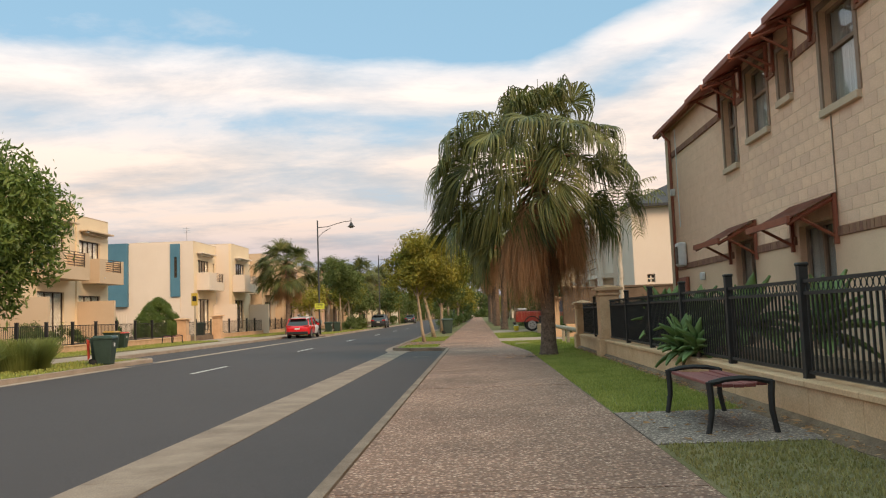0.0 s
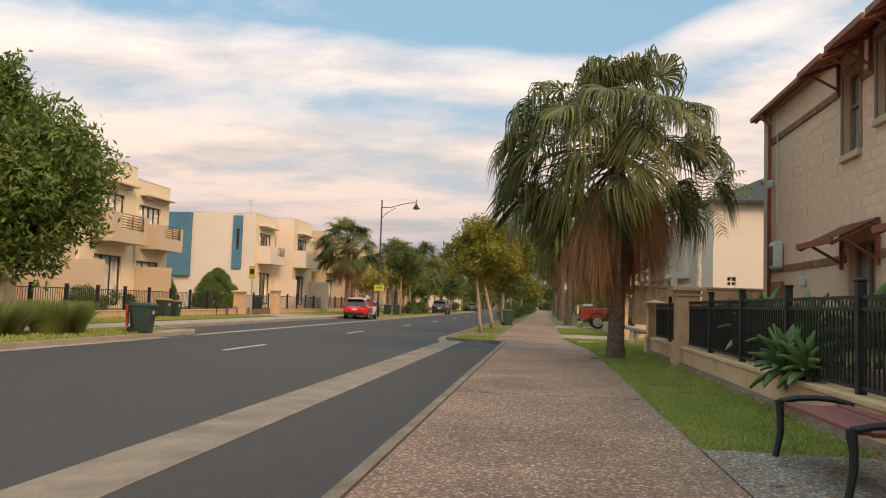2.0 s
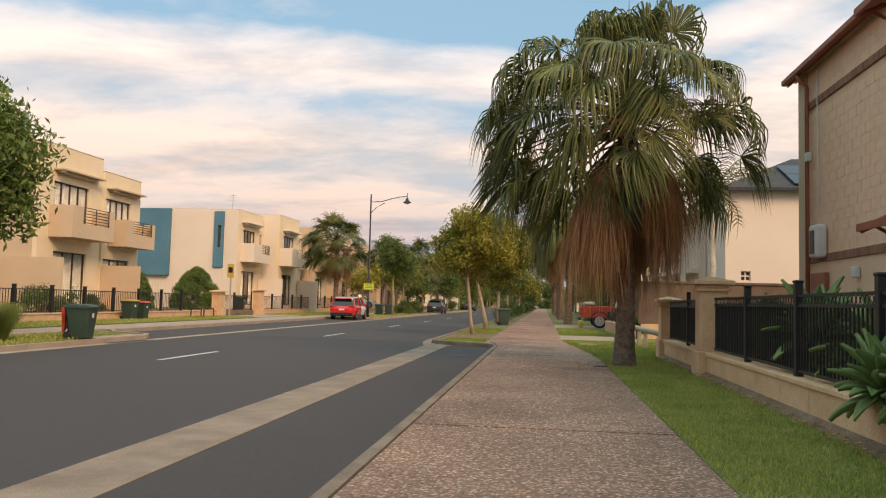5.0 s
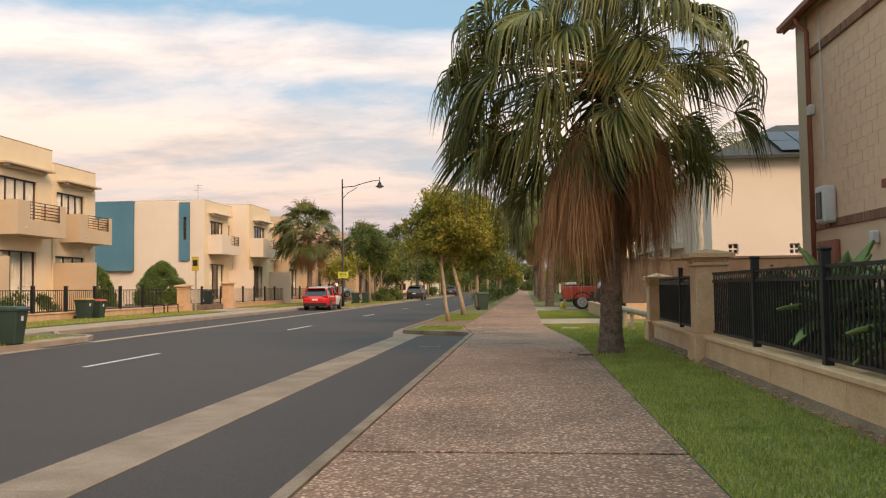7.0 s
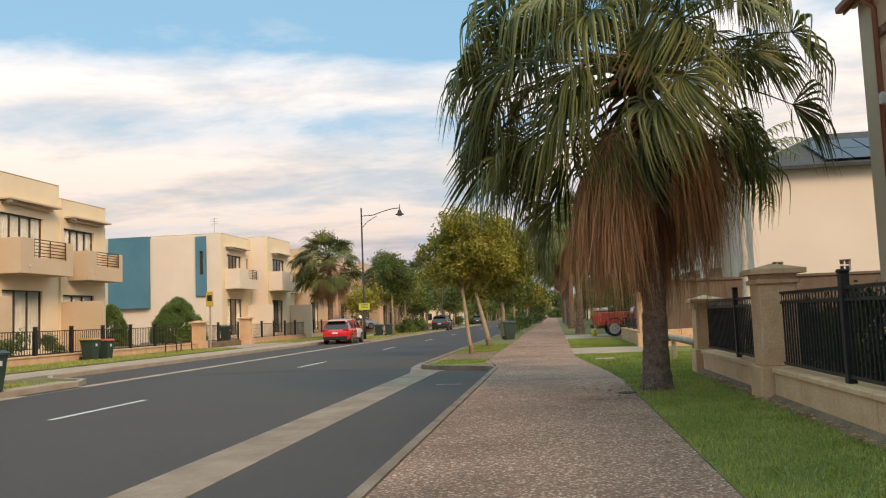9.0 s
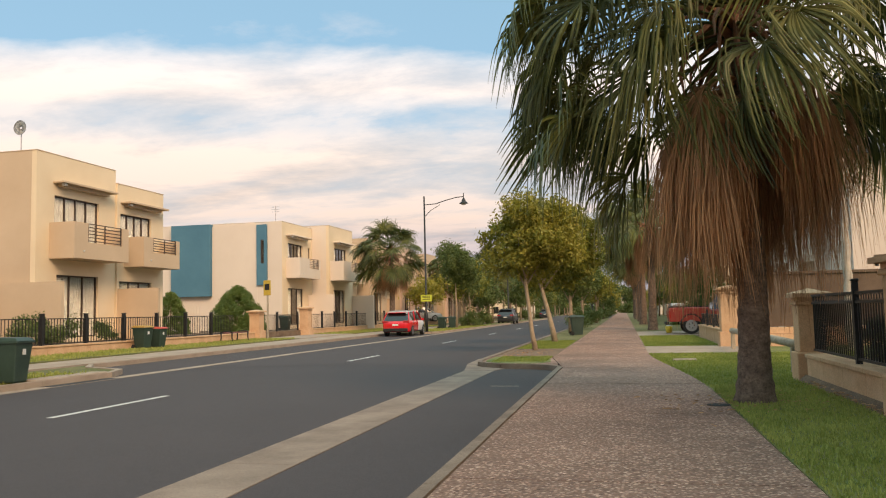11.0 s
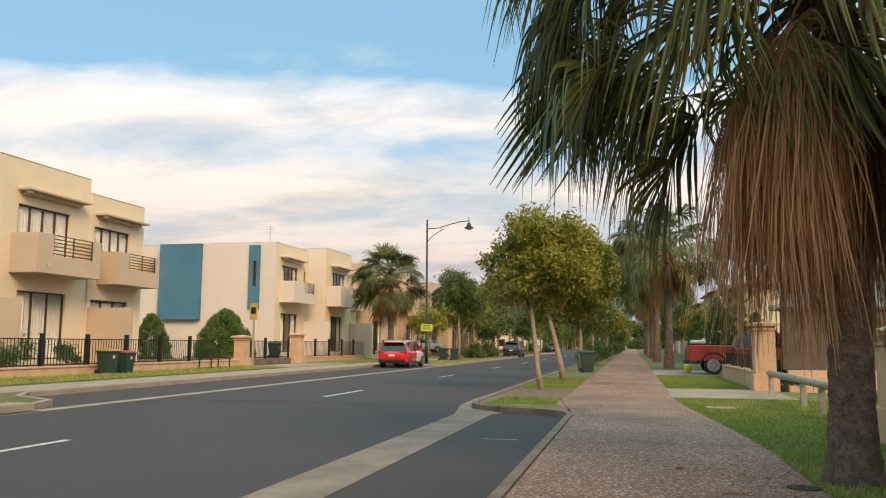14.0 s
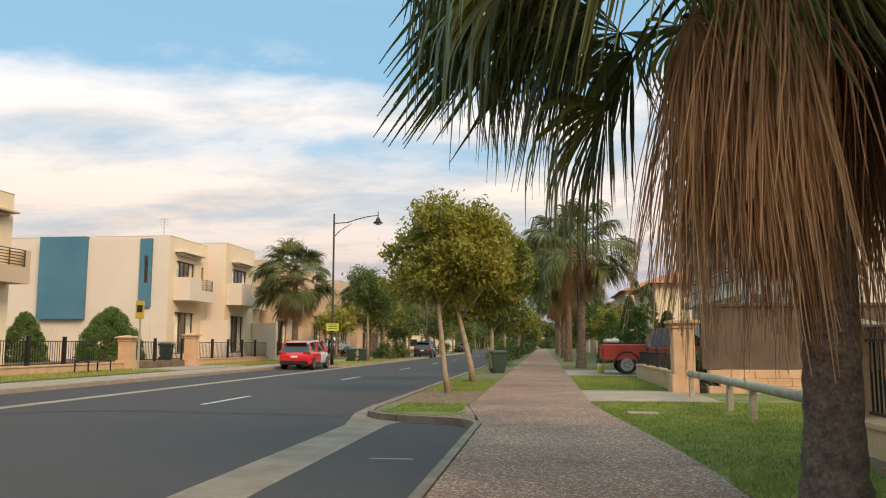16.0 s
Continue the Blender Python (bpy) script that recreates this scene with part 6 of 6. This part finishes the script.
def suv(at, turn, paint, label, L=4.48, W=1.84, H=1.65, front=None):
    """A five-door car, tail at -y: lofted body, glasshouse, wheels, lamps, plate and mirrors."""
    c = thing("car", label, "car", at, turn, group="parked cars")
    # sections along the length: y, half width at waist, floor, waist, sill half width
    rows = [(-0.50, 0.38, 0.46, 0.80, 0.36), (-0.492, 0.43, 0.36, 0.90, 0.41), (-0.475, 0.47, 0.29, 0.97, 0.455), (-0.44, 0.492, 0.26, 1.00, 0.478), (-0.30, 0.50, 0.25, 1.01, 0.485), (0.0, 0.50, 0.25, 1.00, 0.485), (0.22, 0.50, 0.25, 0.99, 0.485), (0.36, 0.485, 0.25, 0.95, 0.475), (0.45, 0.45, 0.27, 0.85, 0.44), (0.49, 0.39, 0.32, 0.72, 0.38), (0.50, 0.34, 0.36, 0.62, 0.34)]
    bm = bmesh.new()
    rings = []
    for y, hw, z0, z1, sw in rows:
        p = [(-sw * 0.92, z0), (-sw, z0 + 0.10), (-hw, z0 + (z1 - z0) * 0.55), (-hw * 0.985, z1 - 0.07), (-hw * 0.93, z1), (hw * 0.93, z1), (hw * 0.985, z1 - 0.07), (hw, z0 + (z1 - z0) * 0.55), (sw, z0 + 0.10), (sw * 0.92, z0)]
        rings.append([bm.verts.new((x * W, y * L, z * H / 1.65)) for x, z in p])
    nose = bmesh.new() if front else bm
    ahead = [[nose.verts.new(v.co) for v in ring] for ring in rings] if front else rings
    for n, (a, b) in enumerate(zip(rings, rings[1:])):
        mesh, a, b = (nose, ahead[n], ahead[n + 1]) if front and n >= 5 else (bm, a, b)
        for j in range(10):
            mesh.faces.new((a[j], a[(j + 1) % 10], b[(j + 1) % 10], b[j]))
    bm.faces.new(rings[0])
    nose.faces.new(ahead[-1][::-1])
    if front:
        for mesh in (bm, nose):
            bmesh.ops.delete(mesh, geom=[v for v in mesh.verts if not v.link_faces], context="VERTS")
        part("front_body", nose, front, c, "white front doors, wings and bonnet", smooth=True)
    body = part("body", bm, paint, c, smooth=True)
    bm = bmesh.new()
    rings = []
    for y, hw, z in ((-0.478, 0.45, 0.96), (-0.43, 0.41, 1.28), (-0.365, 0.375, 1.54), (-0.25, 0.38, 1.62), (0.0, 0.385, 1.65), (0.10, 0.385, 1.60), (0.20, 0.41, 1.34), (0.31, 0.45, 0.97)):
        rings.append([bm.verts.new((x * W, y * L, zz * H / 1.65)) for x, zz in ((-0.462, 0.95), (-hw, max(z - 0.06, 0.955)), (-hw * 0.88, z), (hw * 0.88, z), (hw, max(z - 0.06, 0.955)), (0.462, 0.95))])
    for a, b in zip(rings, rings[1:]):
        for j in range(6):
            bm.faces.new((a[j], a[(j + 1) % 6], b[(j + 1) % 6], b[j]))
    part("glasshouse", bm, dark_glass, c, "dark tinted glass")
    bm = bmesh.new()
    rings = []
    for y, hw, z in ((-0.415, 0.345, 1.50), (-0.365, 0.375, 1.57), (-0.25, 0.388, 1.635), (0.0, 0.392, 1.665), (0.095, 0.39, 1.615)):
        rings.append([bm.verts.new((x * W, y * L, zz * H / 1.65)) for x, zz in ((-hw, z - 0.09), (-hw * 0.9, z), (0, z + 0.015), (hw * 0.9, z), (hw, z - 0.09))])
    for a, b in zip(rings, rings[1:]):
        for j in range(4):
            bm.faces.new((a[j], a[j + 1], b[j + 1], b[j]))
    bmesh.ops.solidify(bm, geom=bm.faces[:], thickness=0.02)
    part("roof", bm, front or paint, c, smooth=False)
    k = H / 1.65
    for s in (-1, 1):
        for y in (-0.31, 0.315):
            wheel(c, s * (W / 2 - 0.10), y * L, 0.345, s)
        for y0, z0, y1, z1 in ((-0.455, 1.0, -0.375, 1.53), (-0.12, 0.97, -0.10, 1.60), (0.10, 1.58, 0.31, 0.98)):
            part("window_pillar", tube(bmesh.new(), [(s * W * 0.458, y0 * L, z0 * k), (s * W * 0.392, y1 * L, z1 * k)] if z1 > z0 else [(s * W * 0.392, y0 * L, z0 * k), (s * W * 0.458, y1 * L, z1 * k)], 0.035, 5), paint, body)
        part("tail_lamp", solid(min(s * W * 0.27, s * W * 0.485), -0.498 * L, 0.86 * k, max(s * W * 0.27, s * W * 0.485), -0.455 * L, 1.00 * k, 0.02), tail_red, c)
        part("mirror", solid(min(s * W * 0.49, s * W * 0.60), 0.17 * L, 0.98 * k, max(s * W * 0.49, s * W * 0.60), 0.20 * L, 1.12 * k, 0.02), paint, c)
        part("headlamp", solid(min(s * W * 0.28, s * W * 0.42), 0.44 * L, 0.66 * k, max(s * W * 0.28, s * W * 0.42), 0.487 * L, 0.80 * k, 0.02), white_plastic, c)
        part("sill", solid(min(s * W * 0.44, s * W * 0.492), -0.22 * L, 0.24 * k, max(s * W * 0.44, s * W * 0.492), 0.22 * L, 0.36 * k, 0.02), rubber, c)
    part("rear_bumper", solid(-W * 0.44, -0.512 * L, 0.30 * k, W * 0.44, -0.49 * L, 0.52 * k, 0.03), rubber, c)
    part("number_plate", solid(-0.19, -0.507 * L, 0.68 * k, 0.19, -0.499 * L, 0.79 * k), plate_white, c)
    part("spoiler", solid(-W * 0.36, -0.435 * L, 1.485 * k, W * 0.34, -0.375 * L, 1.53 * k, 0.012), paint, c)
    return c


suv((-13.95, 63.0, -0.12), 0, car_red, "red car with white roof and front panels, parked", front=car_white)
suv((-12.9, 104.0, -0.12), 0, car_dark, "charcoal car parked along the far kerb", 4.7, 1.9, 1.75)
suv((-12.9, 150.0, -0.12), 0, car_dark, "dark car further down the street")
suv((-21.5, 97.0, 0.40), -70, car_white, "white car parked in a driveway")
suv((-5.0, 170.0, -0.12), 180, car_white, "white car far down the street")

ute = thing("utility_truck", "dark red utility with a white-trimmed tray in the driveway", "utility", (2.45, 54.0, 0.0), -90)
ute.scale = (1.10,) * 3
# local y runs from the tail to the bonnet
part("tray", solid(-0.92, 0.0, 0.55, 0.92, 1.75, 1.20, 0.05, 2), ute_red, ute)
part("tray_cover", solid(-0.88, 0.05, 1.202, 0.88, 1.70, 1.25, 0.01), rubber, ute)
for x in (-0.55, 0.35):
    part("white_load", solid(x - 0.26, 0.15, 1.251, x + 0.26, 0.7, 1.40, 0.06, 2), white_plastic, ute)
part("cab", solid(-0.92, 1.78, 0.50, 0.92, 5.2, 1.10, 0.08, 2), ute_red, ute)
bm = bmesh.new()
lo = [bm.verts.new(v) for v in ((-0.88, 1.85, 1.10), (0.88, 1.85, 1.10), (0.88, 4.1, 1.10), (-0.88, 4.1, 1.10))]
hi = [bm.verts.new(v) for v in ((-0.74, 2.05, 1.78), (0.74, 2.05, 1.78), (0.74, 3.4, 1.80), (-0.74, 3.4, 1.80))]
for k in range(4):
    bm.faces.new((lo[k], lo[(k + 1) % 4], hi[(k + 1) % 4], hi[k]))
bm.faces.new(hi)
part("glasshouse", bm, dark_glass, ute)
part("roof", solid(-0.75, 2.03, 1.785, 0.75, 3.42, 1.83, 0.015), ute_red, ute)
for s in (-1, 1):
    for y in (0.95, 4.3):
        wheel(ute, s * 0.80, y, 0.38, s)
    part("tail_lamp", solid(min(s * 0.80, s * 0.93), -0.02, 0.72, max(s * 0.80, s * 0.93), 0.06, 1.05, 0.01), tail_red, ute)
    part("wheel_arch", tube(bmesh.new(), [(s * 0.915, 0.95 + 0.47 * math.cos(a), 0.42 + 0.47 * math.sin(a)) for a in (math.pi * j / 8 for j in range(9))], 0.035, 5), rubber, ute)
part("bumper", solid(-0.85, -0.14, 0.42, 0.85, -0.01, 0.56, 0.02), rubber, ute)
bag = thing("yellow_tub", "small yellow and white plastic tub on the driveway", "tub", (2.55, 55.7, 0.0))
part("tub", tube(bmesh.new(), [(0, 0, 0), (0, 0, 0.04), (0, 0, 0.30), (0, 0, 0.35)], [0.13, 0.16, 0.18, 0.15], 12), petal_yellow, bag, smooth=True)
part("lid", tube(bmesh.new(), [(0, 0, 0.352), (0, 0, 0.40)], [0.155, 0.10], 12), white_plastic, bag, smooth=True)

# fallen leaves on the path
for k, (x, y) in enumerate(((0.78, 22.7), (0.42, 24.1), (1.2, 21.2), (2.2, 9.4), (1.9, 8.6))):
    lf = thing("fallen_leaf", "dry brown fallen leaf on the ground", "leaf", (x, y, 0.004), 50 * k, group="fallen leaves")
    bm = bmesh.new()
    v = [bm.verts.new(p) for p in ((-0.09, 0, 0), (0, 0.028, 0.018), (0.10, 0, 0.012), (0, -0.028, 0.004))]
    bm.faces.new(v)
    bmesh.ops.solidify(bm, geom=bm.faces[:], thickness=0.004)
    part("blade", bm, palm_dead, lf)

rng = np.random.default_rng(77)
spots = [(1.95 + rng.normal() * 0.55, 23.6 + rng.normal() * 0.6, -0.002) for _ in range(260)] + [(3.2 + rng.normal() * 0.07, rng.uniform(5, 26), 0.05) for _ in range(520)] + [(rng.uniform(1.7, 3.1), rng.uniform(7.8, 10), 0.0) for _ in range(70)] + [(rng.uniform(-3.4, -1.9), rng.uniform(35.4, 39.5), -0.01) for _ in range(160)]
v, f = [], []
for x, y, z in spots:
    a, l, w = rng.random() * 6.283, rng.uniform(0.02, 0.06), rng.uniform(0.006, 0.016)
    c, q = math.cos(a), math.sin(a)
    b = len(v)
    v += [(x - c * l, y - q * l, z + 0.004), (x - q * w, y + c * w, z + rng.uniform(0.008, 0.025)), (x + c * l, y + q * l, z + 0.008), (x + q * w, y - c * w, z + 0.006)]
    f.append((b, b + 1, b + 2, b + 3))
tagged(new("leaf_litter", scatter_mesh("leaf_litter", [tuple(map(float, p)) for p in v], f, palm_dead)), "scattered dry brown leaf litter on soil and slab", "leaf litter", kind="stuff")

# ---- grass ----
tagged(new("lawn_grass", grass_mesh("lawn_grass", 1, [(1.63, 10.1, 3.26, 26, -0.012)], 1750, 0.042, blade)), "short mown green grass blades", "grass", kind="stuff")
tagged(new("dry_lawn_grass", grass_mesh("dry_lawn_grass", 4, [(1.66, 4.0, 3.15, 7.68, -0.014)], 1300, 0.035, dry_blade)), "sparse dry lawn grass before the bench", "grass", kind="stuff")
tagged(new("lawn_grass_far", grass_mesh("lawn_grass_far", 2, [(path_right(26.25 + 0.5 * k) + 0.01, 26 + 0.5 * k, 6.5, 26.5 + 0.5 * k, -0.012) for k in range(20)] + [ (0.95, 40.7, 3.45, 51.5, -0.012), (-3.2, 32.7, -1.75, 35.0, -0.006), (-3.45, 40, -1.8, 47, -0.014)], 900, 0.038, blade, 0.009)), "mown grass further along", "grass", kind="stuff")
tagged(new("verge_grass", grass_mesh("verge_grass", 3, [(-15.2, 16, -12.6, 29.5, 0.0), (-20.4, 25, -17.7, 54, 0.07), (-20.4, 63, -17.7, 90, 0.07), (-15.2, 67.5, -12.6, 90, 0.0)], 130, 0.08, blade, 0.02)), "rough grass on the far verges", "grass", kind="stuff")

# ---- block courses of the near house ----
BLOCK_L, BLOCK_H = 0.40, 0.20
BANDS = ((2.30, 2.46), (5.58, 5.74))
block_mesh = mesh_of("block", solid(0.017, 0.005, 0.005, 0.06, BLOCK_L - 0.005, BLOCK_H - 0.005, 0.005), block_face)
brick_mesh = mesh_of("brick", solid(0.004, 0.004, 0.004, 0.06, 0.106, 0.155, 0.004), brick_red)
walls = [o for o in house.children if o.name.startswith("wall") and not o.name.startswith("wall_")][0]
rest = bmesh.new()
rng = random.Random(9)
singles = 0
z = 2.46
row = 0
while z < 6.36:
    top = z + BLOCK_H
    band = next((b for b in BANDS if z < b[1] and top > b[0]), None)
    if band:
        z = band[1]
        continue
    nxt = min([b[0] for b in BANDS if b[0] > z] + [6.40])
    hgt = min(BLOCK_H, nxt - z)
    if hgt < 0.05:
        z = nxt + 0.001
        continue
    y = 7.0 + (BLOCK_L / 2 if row % 2 else 0)
    while y < 23.25:
        y1 = min(y + BLOCK_L, 23.27)
        spans = [(y, y1)]
        for a, b, c, d in WINDOWS + DOORS:
            if z < d + 0.0 and z + hgt > c - 0.12:
                spans = [s for p, q in spans for s in ((p, min(q, a - 0.07)), (max(p, b + 0.07), q)) if s[1] - s[0] > 0.04]
        for p, q in spans:
            whole = q - p > BLOCK_L - 0.01 and hgt > BLOCK_H - 0.01
            if whole and singles < 290 and 10.5 < y < 17.2 and z > 2.4:
                ob = new("block", block_mesh)
                ob.parent, ob.location = walls, (rng.uniform(-0.0015, 0.001), p, z)
                singles += 1
            else:
                o = rng.uniform(-0.0015, 0.001)
                box(rest, 0.017 + o, p + 0.005, z + 0.005, 0.05, q - 0.005, z + hgt - 0.005)
        y += BLOCK_L
    z += hgt
    row += 1
part("lower_render", holed(bmesh.new(), hp, 6.9, 23.27, 0.36, 2.295, [(a - 0.02, b + 0.02, c - 1, d + 1) for a, b, c, d in DOORS], 0.010, 0.0205), tan_lower, house)
part("control_joint", solid(-0.004, 12.86, 2.95, 0.011, 12.885, 4.27), brown_frame, house)
tagged(part("blockwork", rest, block_face, walls), kind="stuff")
for z0, z1 in BANDS:
    y = 8.6
    while y < 23.2:
        if not any(a - 0.1 < y + 0.05 < b + 0.1 and c - 0.1 < z0 < d for a, b, c, d in WINDOWS + DOORS):
            ob = new("brick", brick_mesh)
            ob.parent, ob.location = walls, (rng.uniform(-0.03, -0.02), y, z0)
        y += 0.111
